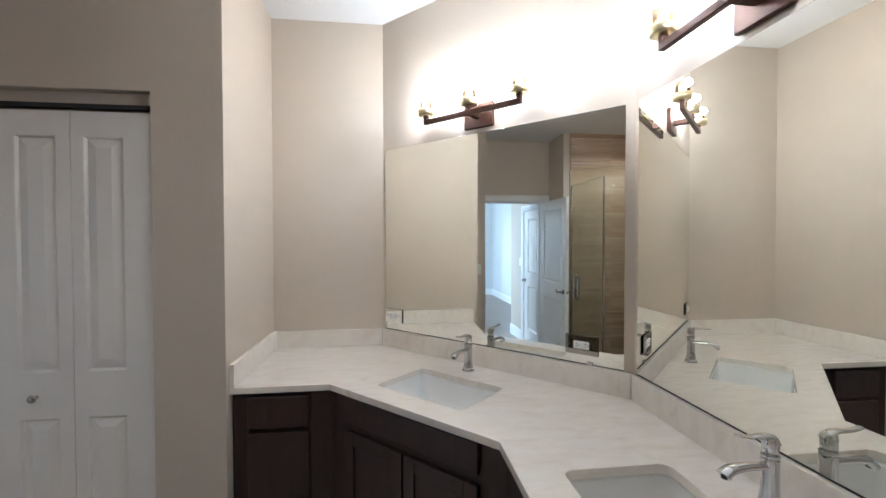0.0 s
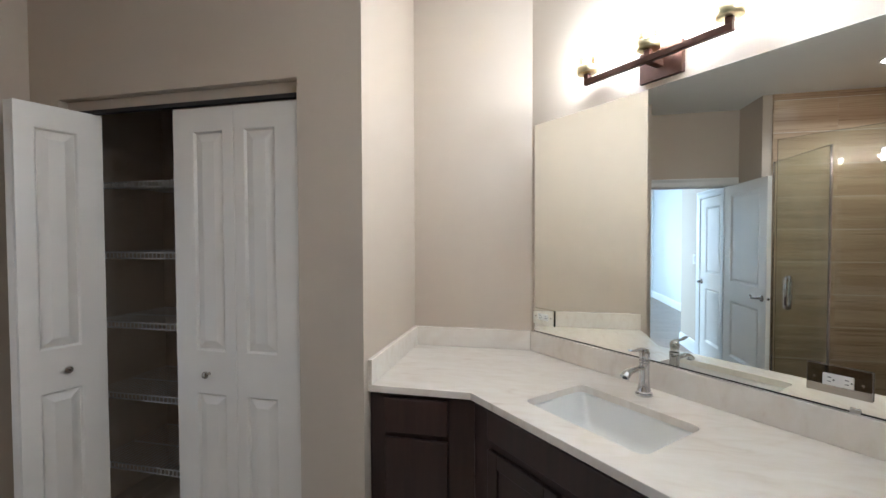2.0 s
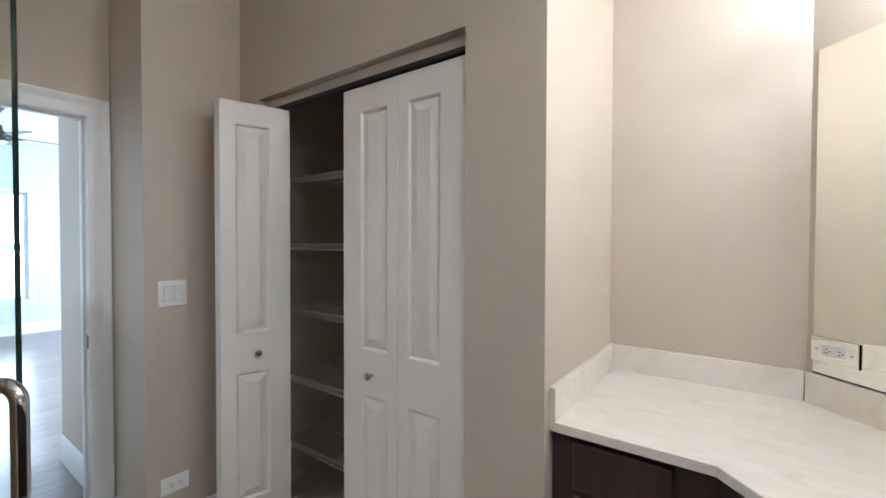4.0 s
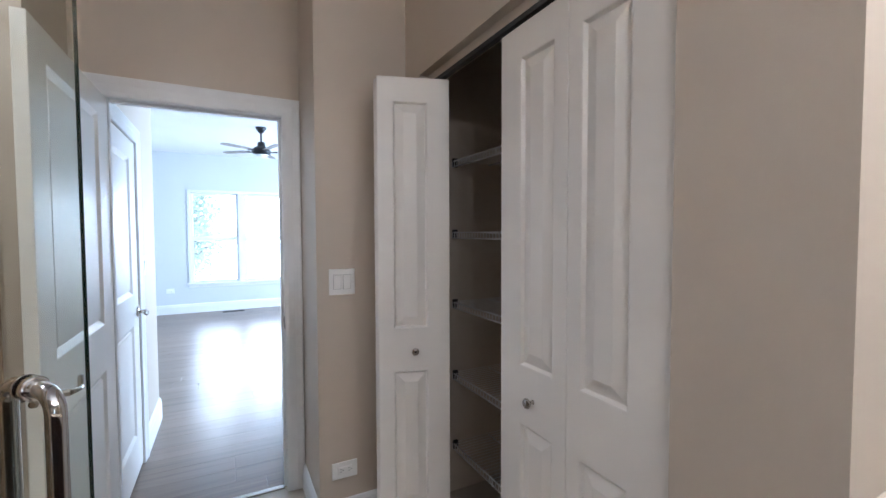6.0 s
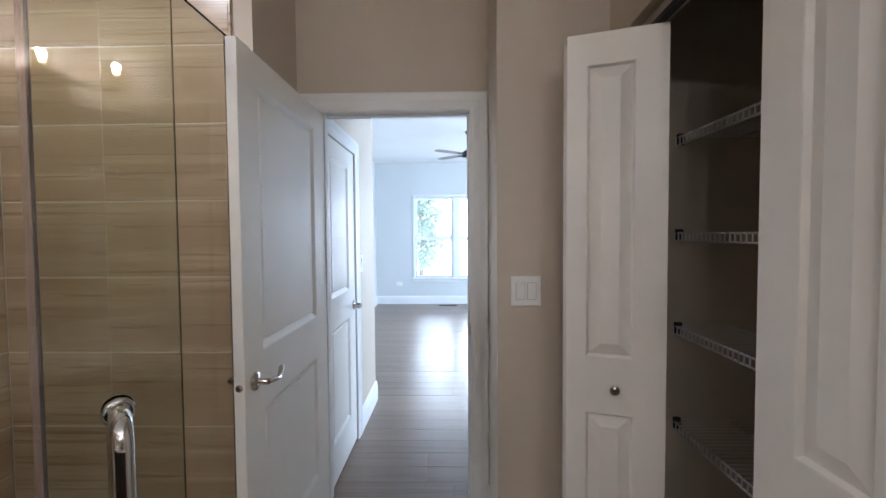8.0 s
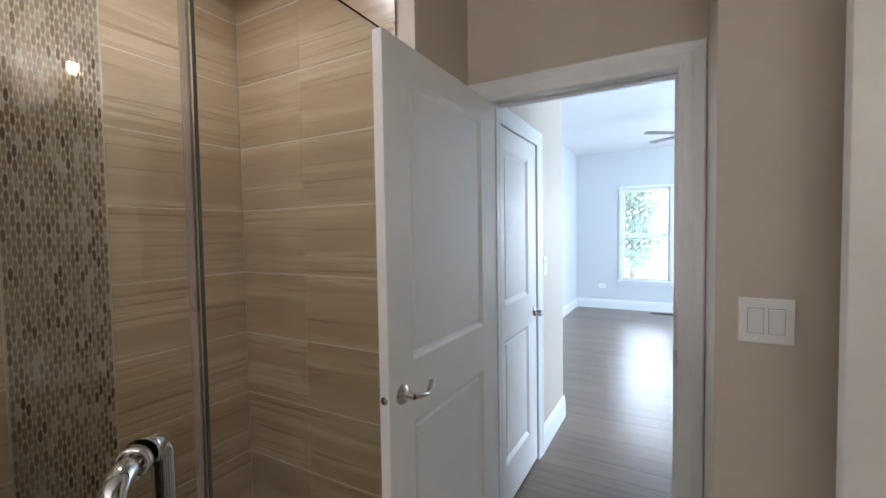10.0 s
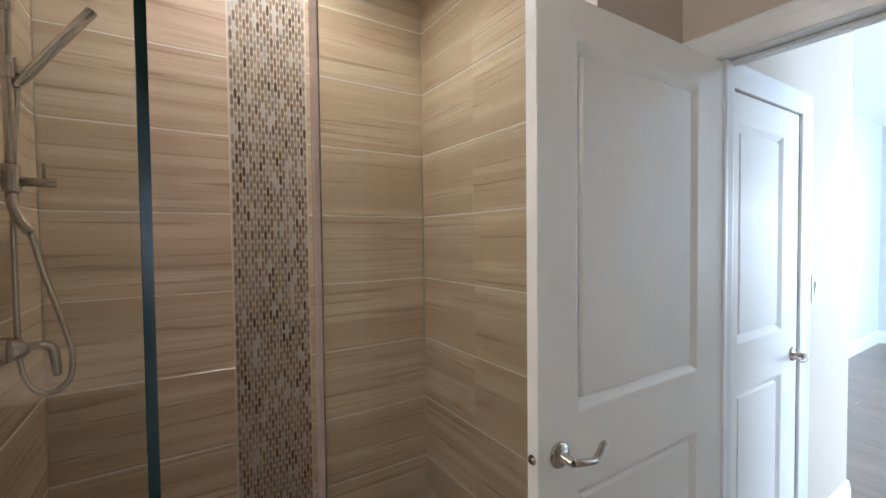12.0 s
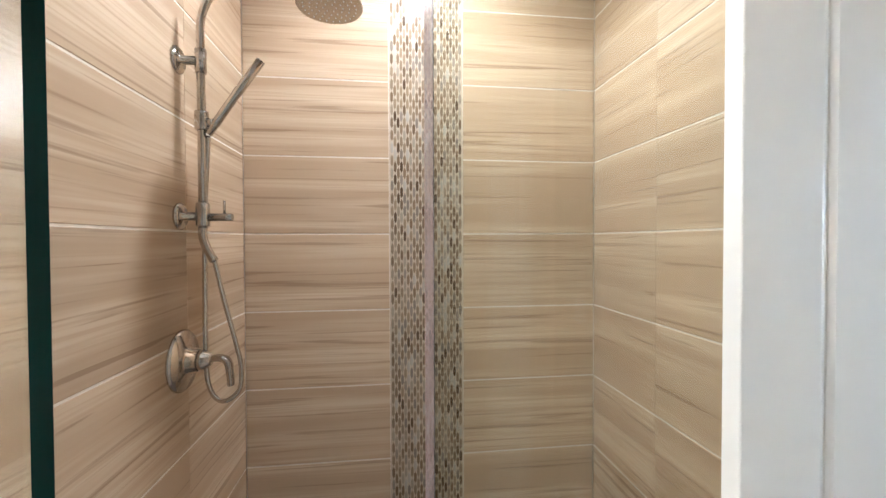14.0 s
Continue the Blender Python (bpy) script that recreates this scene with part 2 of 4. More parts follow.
def island_varied(name, colors, rough):
    """Small pieces in one mesh, each island or object with a colour of its own."""
    m = bpy.data.materials.new(name)
    m.use_nodes = True
    n, l = m.node_tree.nodes, m.node_tree.links
    b = n["Principled BSDF"]
    b.inputs["Roughness"].default_value = rough
    g, oi, add, fr = n.new("ShaderNodeNewGeometry"), n.new("ShaderNodeObjectInfo"), n.new("ShaderNodeMath"), n.new("ShaderNodeMath")
    fr.operation = "FRACT"
    l.new(g.outputs["Random Per Island"], add.inputs[0])
    l.new(oi.outputs["Random"], add.inputs[1])
    l.new(add.outputs[0], fr.inputs[0])
    r = n.new("ShaderNodeValToRGB")
    r.color_ramp.interpolation = "CONSTANT"
    e = r.color_ramp.elements
    e[0].color = (*colors[0], 1)
    e[1].position, e[1].color = 1 / len(colors), (*colors[1], 1)
    for i, c in enumerate(colors[2:], 2):
        e.new(i / len(colors)).color = (*c, 1)
    l.new(fr.outputs[0], r.inputs[0])
    l.new(r.outputs[0], b.inputs["Base Color"])
    return m


M_MOSAIC = island_varied("glass and stone mosaic", [(0.272, 0.200, 0.132), (0.200, 0.140, 0.088), (0.296, 0.232, 0.164), (0.248, 0.180, 0.116), (0.160, 0.108, 0.064), (0.336, 0.280, 0.212), (0.232, 0.160, 0.100), (0.216, 0.176, 0.140), (0.288, 0.212, 0.136), (0.096, 0.060, 0.034), (0.264, 0.216, 0.172), (0.192, 0.128, 0.076), (0.416, 0.368, 0.304), (0.240, 0.180, 0.120)], 0.17)
M_BED = material("tan mosaic grout", (0.47, 0.375, 0.275), 0.8, vary=0.08, scale=30, bump=0.2, bump_scale=200)
# Leaf colours are paled and blued to hold the glare at the window.
M_LEAF = island_varied("leaves paled by glare", [(0.26, 0.35, 0.29), (0.22, 0.31, 0.26), (0.31, 0.40, 0.34), (0.36, 0.44, 0.39)], 0.5)
def translucent_leaf(m):
    n, l = m.node_tree.nodes, m.node_tree.links
    tl, mx = n.new("ShaderNodeBsdfTranslucent"), n.new("ShaderNodeMixShader")
    l.new(n["Principled BSDF"].inputs["Base Color"].links[0].from_socket, tl.inputs["Color"])
    l.new(n["Principled BSDF"].outputs[0], mx.inputs[1])
    l.new(tl.outputs[0], mx.inputs[2])
    l.new(mx.outputs[0], n["Material Output"].inputs["Surface"])


translucent_leaf(M_LEAF)
# Bark lightened as well, so the trunk fades into the glare.
M_BARK = material("grey bark", (0.25, 0.22, 0.20), 0.9, vary=0.3, scale=12, bump=0.6, bump_scale=40)
# One pale blue-grey tone for all the ground outside.
M_GROUND = material("pale blue-grey ground", (0.42, 0.44, 0.46), 0.9, vary=0.3, scale=3, bump=0.4, bump_scale=60)


# ---- building helpers ----
def mesh_of(name, bm, mat):
    me = bpy.data.meshes.new(name)
    bm.to_mesh(me)
    bm.free()
    me.materials.append(mat)
    return me


def part(name, bm, mat, parent, label=""):
    ob = new(name, mesh_of(name, bm, mat))
    ob.parent = parent
    if label:
        ob["label"] = label
    return ob


def thing(name, m, label, category, group=""):
    ob = new(name)
    ob.empty_display_size = 0.1
    ob.matrix_world = m
    return tagged(ob, label, category, group)


def structure(name, bm, mat, label="", category=""):
    ob = new(name, mesh_of(name, bm, mat))
    return tagged(ob, label, category, "", "structure")


def add_box(bm, x0, x1, y0, y1, z0, z1, bevel=0.0, m=None):
    t = bmesh.new()
    bmesh.ops.create_cube(t, size=1)
    bmesh.ops.scale(t, vec=(x1 - x0, y1 - y0, z1 - z0), verts=t.verts)
    bmesh.ops.translate(t, vec=((x0 + x1) / 2, (y0 + y1) / 2, (z0 + z1) / 2), verts=t.verts)
    if bevel:
        bmesh.ops.bevel(t, geom=t.edges[:], offset=bevel, segments=2, profile=0.5, affect="EDGES")
    return merge(bm, t, m)


def merge(bm, t, m=None):
    if m is not None:
        bmesh.ops.transform(t, matrix=m, verts=t.verts)
    me = bpy.data.meshes.new("tmp")
    t.to_mesh(me)
    t.free()
    bm.from_mesh(me)
    bpy.data.meshes.remove(me)
    return bm


def box(x0, x1, y0, y1, z0, z1, bevel=0.0):
    return add_box(bmesh.new(), x0, x1, y0, y1, z0, z1, bevel)


def prism(points, z0, z1, bevel=0.0):
    bm = bmesh.new()
    lo = [bm.verts.new((x, y, z0)) for x, y in points]
    hi = [bm.verts.new((x, y, z1)) for x, y in points]
    bm.faces.new(lo[::-1])
    bm.faces.new(hi)
    for i in range(len(points)):
        j = (i + 1) % len(points)
        bm.faces.new((lo[i], lo[j], hi[j], hi[i]))
    bmesh.ops.recalc_face_normals(bm, faces=bm.faces[:])
    if bevel:
        bmesh.ops.bevel(bm, geom=bm.edges[:], offset=bevel, segments=2, profile=0.5, affect="EDGES")
    return bm


def lathe(profile, steps=24, bm=None, m=None, smooth=True):
    """A turned body: profile is (radius, z) from bottom to top."""
    t = bmesh.new()
    rings = []
    for r, z in profile:
        rings.append([t.verts.new((max(r, 1e-4) * math.cos(a), max(r, 1e-4) * math.sin(a), z)) for a in [2 * math.pi * i / steps for i in range(steps)]])
    for a, b in zip(rings, rings[1:]):
        for i in range(steps):
            f = t.faces.new((a[i], a[(i + 1) % steps], b[(i + 1) % steps], b[i]))
            f.smooth = smooth
    t.faces.new(rings[0][::-1])
    t.faces.new(rings[-1])
    if bm is None:
        bm = bmesh.new()
    return merge(bm, t, m)


def tube(points, radius, steps=12, bm=None, radii=None, flat=1.0):
    """A round bar that follows the points."""
    t = bmesh.new()
    pts = [Vector(p) for p in points]
    rings, up = [], None
    for i, p in enumerate(pts):
        d = (pts[min(i + 1, len(pts) - 1)] - pts[max(i - 1, 0)]).normalized()
        if up is None:
            up = Vector((0, 0, 1)) if abs(d.z) < 0.9 else Vector((1, 0, 0))
        side = d.cross(up).normalized()
        up = side.cross(d).normalized()
        r = radii[i] if radii else radius
        rings.append([t.verts.new(p + side * r * math.cos(a) + up * r * flat * math.sin(a)) for a in [2 * math.pi * k / steps for k in range(steps)]])
    for a, b in zip(rings, rings[1:]):
        for k in range(steps):
            f = t.faces.new((a[k], a[(k + 1) % steps], b[(k + 1) % steps], b[k]))
            f.smooth = True
    t.faces.new(rings[0][::-1])
    t.faces.new(rings[-1])
    bmesh.ops.recalc_face_normals(t, faces=t.faces[:])
    return merge(bm or bmesh.new(), t)


def curve_points(ctrl, n=10):
    """Catmull-Rom through the control points."""
    c = [Vector(p) for p in ctrl]
    c = [c[0] * 2 - c[1]] + c + [c[-1] * 2 - c[-2]]
    out = []
    for i in range(1, len(c) - 2):
        for k in range(n):
            t = k / n
            out.append(0.5 * (2 * c[i] + (c[i + 1] - c[i - 1]) * t + (2 * c[i - 1] - 5 * c[i] + 4 * c[i + 1] - c[i + 2]) * t * t + (3 * c[i] - c[i - 1] - 3 * c[i + 1] + c[i + 2]) * t ** 3))
    return out + [c[-2]]


def wall_box(name, x0, x1, y0, y1, z0, z1, mat=None, label="", holes=()):
    """A straight wall along x or y, with rectangular holes (from, to, bottom, top) along its length."""
    along_x = (x1 - x0) > (y1 - y0)
    lo, hi = (x0, x1) if along_x else (y0, y1)
    us = sorted({lo, hi, *[h[0] for h in holes], *[h[1] for h in holes]})
    zs = sorted({z0, z1, *[h[2] for h in holes], *[h[3] for h in holes]})
    bm = bmesh.new()
    vert = {}

    def v(u, side, z):
        if (u, side, z) not in vert:
            w = (y0, y1)[side] if along_x else (x0, x1)[side]
            vert[u, side, z] = bm.verts.new((u, w, z) if along_x else (w, u, z))
        return vert[u, side, z]

    def solid(i, k):
        if not (0 <= i < len(us) - 1 and 0 <= k < len(zs) - 1):
            return False
        return not any(h[0] <= us[i] and us[i + 1] <= h[1] and h[2] <= zs[k] and zs[k + 1] <= h[3] for h in holes)
    for i in range(len(us) - 1):
        for k in range(len(zs) - 1):
            if solid(i, k):
                a, b, c, d = us[i], us[i + 1], zs[k], zs[k + 1]
                for side in (0, 1):
                    bm.faces.new((v(a, side, c), v(b, side, c), v(b, side, d), v(a, side, d)))
                for di, dk, p, q in ((-1, 0, (a, c), (a, d)), (1, 0, (b, c), (b, d)), (0, -1, (a, c), (b, c)), (0, 1, (a, d), (b, d))):
                    if not solid(i + di, k + dk):
                        bm.faces.new((v(p[0], 0, p[1]), v(q[0], 0, q[1]), v(q[0], 1, q[1]), v(p[0], 1, p[1])))
    bmesh.ops.recalc_face_normals(bm, faces=bm.faces[:])
    return structure(name, bm, mat or M_WALL, label or "greige painted plaster wall", "wall")


def panel_insert(x0, x1, z0, z1, half, step=0.010, slope=0.028, raised=0.0035, depth=0.009, flat=0.008):
    """A raised door panel in an opening, alike on both sides; the door is 2 * half thick."""
    bm = bmesh.new()
    for sgn in (-1, 1):
        rings = []
        for ins, d in ((0, 0), (0.004, 0.001), (step, depth), (step + flat, depth), (step + flat + slope, raised)):
            y = sgn * (half - d)
            rings.append([bm.verts.new(p) for p in ((x0 + ins, y, z0 + ins), (x1 - ins, y, z0 + ins), (x1 - ins, y, z1 - ins), (x0 + ins, y, z1 - ins))])
        for a, b in zip(rings, rings[1:]):
            for i in range(4):
                bm.faces.new((a[i], a[(i + 1) % 4], b[(i + 1) % 4], b[i]))
        bm.faces.new(rings[-1])
    bmesh.ops.recalc_face_normals(bm, faces=bm.faces[:])
    return bm


def door_leaf(parent, w, h, thick, panels, mat, name="leaf", **kw):
    """Stiles and rails in one frame, and each panel on its own. Local x 0..w, y centred, z 0..h."""
    bm = bmesh.new()
    half = thick / 2
    xs = sorted({0, w, *[p[0] for p in panels], *[p[1] for p in panels]})
    zs = sorted({0, h, *[p[2] for p in panels], *[p[3] for p in panels]})
    grid = {}
    for sgn in (-1, 1):
        for x in xs:
            for z in zs:
                grid[sgn, x, z] = bm.verts.new((x, sgn * half, z))
    def is_panel(xa, xb, za, zb):
        return any(p[0] <= xa and xb <= p[1] and p[2] <= za and zb <= p[3] for p in panels)
    for xa, xb in zip(xs, xs[1:]):
        for za, zb in zip(zs, zs[1:]):
            if not is_panel(xa, xb, za, zb):
                for sgn in (-1, 1):
                    bm.faces.new([grid[sgn, x, z] for x, z in ((xa, za), (xb, za), (xb, zb), (xa, zb))])
    for xa, xb in zip(xs, xs[1:]):
        for z in (0, h):
            bm.faces.new([grid[-1, xa, z], grid[-1, xb, z], grid[1, xb, z], grid[1, xa, z]])
    for za, zb in zip(zs, zs[1:]):
        for x in (0, w):
            bm.faces.new([grid[-1, x, za], grid[-1, x, zb], grid[1, x, zb], grid[1, x, za]])
    bmesh.ops.recalc_face_normals(bm, faces=bm.faces[:])
    sharp = [e for e in bm.edges if len(e.link_faces) == 2 and e.calc_face_angle() > 0.5]
    bmesh.ops.bevel(bm, geom=sharp, offset=0.0025, segments=2, profile=0.5, affect="EDGES")
    leaf = part(name, bm, mat, parent)
    for p in panels:
        part("panel", panel_insert(*p, half, **kw), mat, leaf)
    return leaf


def piece_mesh(name, w, h, d, mat, bevel=0.0015):
    """A thin tile or plank, centred, front towards -y: w along x, h along z, d deep (front at y=-d)."""
    me = bpy.data.meshes.new(name)
    a, b, c = w / 2, h / 2, bevel
    v = [(-a, 0, -b), (a, 0, -b), (a, 0, b), (-a, 0, b), (-a, -d + c, -b), (a, -d + c, -b), (a, -d + c, b), (-a, -d + c, b),
         (-a + c, -d, -b + c), (a - c, -d, -b + c), (a - c, -d, b - c), (-a + c, -d, b - c)]
    f = [(0, 1, 2, 3), (8, 11, 10, 9)]
    for i in range(4):
        j = (i + 1) % 4
        f += [(i, i + 4, j + 4, j), (i + 4, i + 8, j + 8, j + 4)]
    me.from_pydata(v, [], f)
    bm = bmesh.new()
    bm.from_mesh(me)
    bmesh.ops.recalc_face_normals(bm, faces=bm.faces[:])
    bm.to_mesh(me)
    bm.free()
    me.materials.append(mat)
    return me


# ---- the large structure ----
H = 2.845                    # ceiling
XE, YB, XR = 1.205, 2.38, -0.466   # vanity: right wall, back wall, return wall
DIAG = 2.565                 # the diagonal wall is x + y = DIAG
YC = 1.653                   # closet wall face
XD = -2.60                   # door wall face
XS = -2.176                  # switch wall face
SX0, SX1, SY = -2.122, -0.695, -0.788   # shower: walls and back
XF, YL = -8.90, -0.517        # bedroom far wall and side wall
T = 0.12

structure("ground", box(-60, 40, -50, 50, -0.5, -0.45), M_GROUND, "pale blue-grey ground outside the house", "ground")
structure("floor", box(XD - 0.06, XE + T, -1.62, 2.6, -0.12, -0.008), M_GROUT, "grout bed of the bathroom floor", "floor")
structure("floor_bedroom", box(XF - T, XD - 0.06, YL - T, 4.6, -0.12, -0.012), M_DARK, "sub-floor under the wood planks", "floor")
structure("ceiling", box(XD - T, XE + T, -1.62, 2.6, H, H + 0.1), M_CEIL, "flat white painted ceiling", "ceiling")
structure("ceiling_bedroom", box(XF - T, XD - T, YL - T, 4.6, H, H + 0.1), M_CEIL, "flat white bedroom ceiling", "ceiling")

# vanity side
wall_box("wall_back", XR - T, DIAG - YB, YB, YB + T, 0, H)
structure("wall_diagonal", prism([(DIAG - YB, YB), (XE, DIAG - XE), (XE + T, DIAG - XE), (XE + T, YB + T), (DIAG - YB, YB + T)], 0, H), M_WALL, "greige painted plaster wall set at an angle", "wall")
wall_box("wall_right", XE, XE + T, -1.62, DIAG - XE, 0, H)
wall_box("wall_south", SX1 + T, XE, -1.62, -1.5, 0, H)
# closet wall with its opening, and the return wall beside the vanity
CX0, CX1 = -2.0, -0.749
wall_box("wall_closet", XS, XR, YC, YC + T, 0, H, holes=[(CX0, CX1, 0, 2.15)])
wall_box("wall_return", XR - T, XR, YC + T, YB, 0, H)
wall_box("wall_closet_back", XS - T, XR - T, 2.38, 2.50, 0, H)
wall_box("wall_closet_side", XS - T, XS, YC, 2.38, 0, H)
# switch wall, its return beside the door, and the door wall
YSW = 1.206
structure("wall_switch", prism([(XD, YSW), (XS, YSW), (XS, YC), (XD, YC)], 0, H), M_WALL, "greige painted plaster wall with a switch", "wall")
OY0, OY1, OZ = 0.325, 1.118, 2.045
wall_box("wall_door", XD - T, XD, SY - T, YC, 0, H, holes=[(OY0, OY1, 0, OZ)])
# shower walls
YSE = 0.243                  # end of the shower's side wall
wall_box("wall_shower_side", XD, SX0 - 0.012, SY - T, YSE, 0, H)
wall_box("wall_shower_back", SX0 - 0.012, SX1 + T, SY - T - 0.012, SY - 0.012, 0, H)
wall_box("wall_shower_wing", SX1 + 0.012, SX1 + T, SY - 0.012, 0.19, 0, H)
wall_box("wall_wing_end", SX1 + T - 0.02, SX1 + T, -1.5, SY - T - 0.012, 0, H)
# hall and bedroom
HX, HY = -4.0, 0.357
HD0, HD1 = -3.313, -2.70
wall_box("wall_hall", HX, XD - T, HY - T, HY, 0, H, M_WALL, "greige painted hall wall", holes=[(HD0, HD1, 0, 1.965)])
wall_box("wall_hall_end", HX, HX + T, YL, HY - T, 0, H, M_BEDWALL, "pale grey bedroom wall")
wall_box("wall_bedroom_side", XF, HX + T, YL - T, YL, 0, H, M_BEDWALL, "pale grey bedroom wall")
WY0, WY1, WZ0, WZ1 = 0.27, 1.91, 0.53, 2.16
wall_box("wall_bedroom_far", XF - T, XF, YL - T, 4.6, 0, H, M_BEDWALL, "pale grey bedroom wall round the window", holes=[(WY0, WY1, WZ0, WZ1)])
wall_box("wall_bedroom_north", XF, -3.6, 4.48, 4.6, 0, H, M_BEDWALL, "pale grey bedroom wall")
wall_box("wall_hall_right", -3.6, XD - T, 1.21, 1.21 + T, 0, H, M_WALL, "greige painted hall wall")
wall_box("wall_bedroom_east", -3.6, -3.48, 1.21 + T, 4.48, 0, H, M_BEDWALL, "pale grey bedroom wall")
wall_box("wall_hall_closet", HX + T, XD - T, -0.30, -0.24, 0, H, M_BEDWALL, "plain wall behind the hall door")


# ---- trim ----
def trim(name, bm, label, cat="trim"):
    return structure(name, bm, M_TRIM, label, cat)


def casing(name, face, sign, a0, a1, top, w, axis="y", left_w=None):
    """Door casing of two legs and a mitred head on a wall face; stands proud along sign of the wall's normal axis."""
    bm = bmesh.new()
    lw = left_w or w
    prof = [(0.0, 0.010), (0.18, 0.013), (0.55, 0.012), (0.8, 0.018), (0.92, 0.020), (1.0, 0.017)]
    path = [((a0, 0), (-lw, 0)), ((a0, top), (-lw, w)), ((a1, top), (w, w)), ((a1, 0), (w, 0))]
    rings = []
    for (a, z), (da, dz) in path:
        ring = []
        for u, d in [(0.0, 0.0)] + prof + [(1.0, 0.0)]:
            p = (a + da * u, z + dz * u)
            ring.append(bm.verts.new((face + sign * d, p[0], p[1]) if axis == "y" else (p[0], face + sign * d, p[1])))
        rings.append(ring)
    for r0, r1 in zip(rings, rings[1:]):
        for i in range(len(r0) - 1):
            bm.faces.new((r0[i], r0[i + 1], r1[i + 1], r1[i]))
    for r in (rings[0], rings[-1]):
        bm.faces.new(r)
    bmesh.ops.recalc_face_normals(bm, faces=bm.faces[:])
    return trim(name, bm, "white moulded door casing")


casing("trim_door", XD, 1, OY0, OY1, OZ, 0.086, left_w=0.076)
casing("trim_hall_door", HY, 1, HD0, HD1, 1.965, 0.085, axis="x", left_w=0.085)
# jambs with a stop
bm = bmesh.new()
add_box(bm, XD - T - 0.004, XD + 0.004, OY1 - 0.004, OY1 + 0.012, 0, OZ + 0.012)
add_box(bm, XD - T - 0.004, XD + 0.004, OY0 - 0.012, OY0 + 0.004, 0, OZ + 0.012)
add_box(bm, XD - T - 0.004, XD + 0.004, OY0 + 0.004, OY1 - 0.004, OZ - 0.004, OZ + 0.012)
add_box(bm, XD - 0.085, XD - 0.05, OY1 - 0.016, OY1 - 0.004, 0, OZ - 0.004, 0.002)
add_box(bm, XD - 0.085, XD - 0.05, OY0 + 0.004, OY1 - 0.016, OZ - 0.016, OZ - 0.004, 0.002)
jamb = trim("trim_jamb", bm, "white painted door jamb with a stop")
part("strike_plate", box(XD - 0.045, XD - 0.008, OY1 - 0.0075, OY1 - 0.0042, 0.90, 0.965, 0.001), M_NICKEL, jamb, "brushed metal strike plate")
trim("threshold", box(XD - 0.065, XD - 0.03, OY0 + 0.004, OY1 - 0.016, -0.01, 0.006, 0.003), "slim metal threshold strip", "threshold").data.materials[0] = M_NICKEL


def baseboard(name, x0, y0, x1, y1, nx, ny, h=0.14, label="tall white moulded baseboard"):
    """A baseboard along a wall from one point to another; (nx, ny) points into the room."""
    bm = bmesh.new()
    prof = [(0, 0), (0.016, 0), (0.016, h * 0.72), (0.012, h * 0.80), (0.013, h * 0.86), (0.006, h * 0.97), (0, h)]
    ends = []
    for x, y in ((x0, y0), (x1, y1)):
        ends.append([bm.verts.new((x + nx * d, y + ny * d, z)) for d, z in prof])
    for i in range(len(prof) - 1):
        bm.faces.new((ends[0][i], ends[0][i + 1], ends[1][i + 1], ends[1][i]))
    bm.faces.new(ends[0])
    bm.faces.new(ends[1][::-1])
    bmesh.ops.recalc_face_normals(bm, faces=bm.faces[:])
    return structure(name, bm, M_TRIM, label, "baseboard")


baseboard("baseboard_switch", XS, YSW - 0.014, XS, YC, 1, 0)
baseboard("baseboard_switch_return", XD + 0.02, YSW, XS, YSW, 0, -1)
baseboard("baseboard_closet", CX1, YC, XR, YC, 0, -1)
baseboard("baseboard_hall", HX - 0.014, HY, HD0 - 0.085, HY, 0, 1, 0.165)
baseboard("baseboard_hall_end", HX, YL, HX, HY, -1, 0, 0.165)
baseboard("baseboard_bedroom_side", XF, YL, HX, YL, 0, 1, 0.165)
baseboard("baseboard_bedroom_far", XF, YL, XF, 4.48, 1, 0, 0.165)
baseboard("baseboard_hall_right", -3.6, 1.21, XD - T - 0.09, 1.21, 0, -1, 0.165)
baseboard("baseboard_right", XE, -1.5, XE, -0.42, -1, 0)
baseboard("baseboard_south", SX1 + T, -1.5, XE, -1.5, 0, 1)
# closet head track
bm = box(CX0, CX1, YC + 0.040, YC + 0.055, 2.088, 2.15)
add_box(bm, CX0, CX1, YC + 0.055, YC + 0.10, 2.13, 2.148)
trim("trim_closet_head", bm, "painted head board over the folding doors").data.materials[0] = M_WALL
track = trim("closet_track", box(CX0 + 0.01, CX1 - 0.01, YC + 0.012, YC + 0.038, 2.076, 2.094, 0.002), "dark metal door track", "track")
track.data.materials[0] = M_DARK


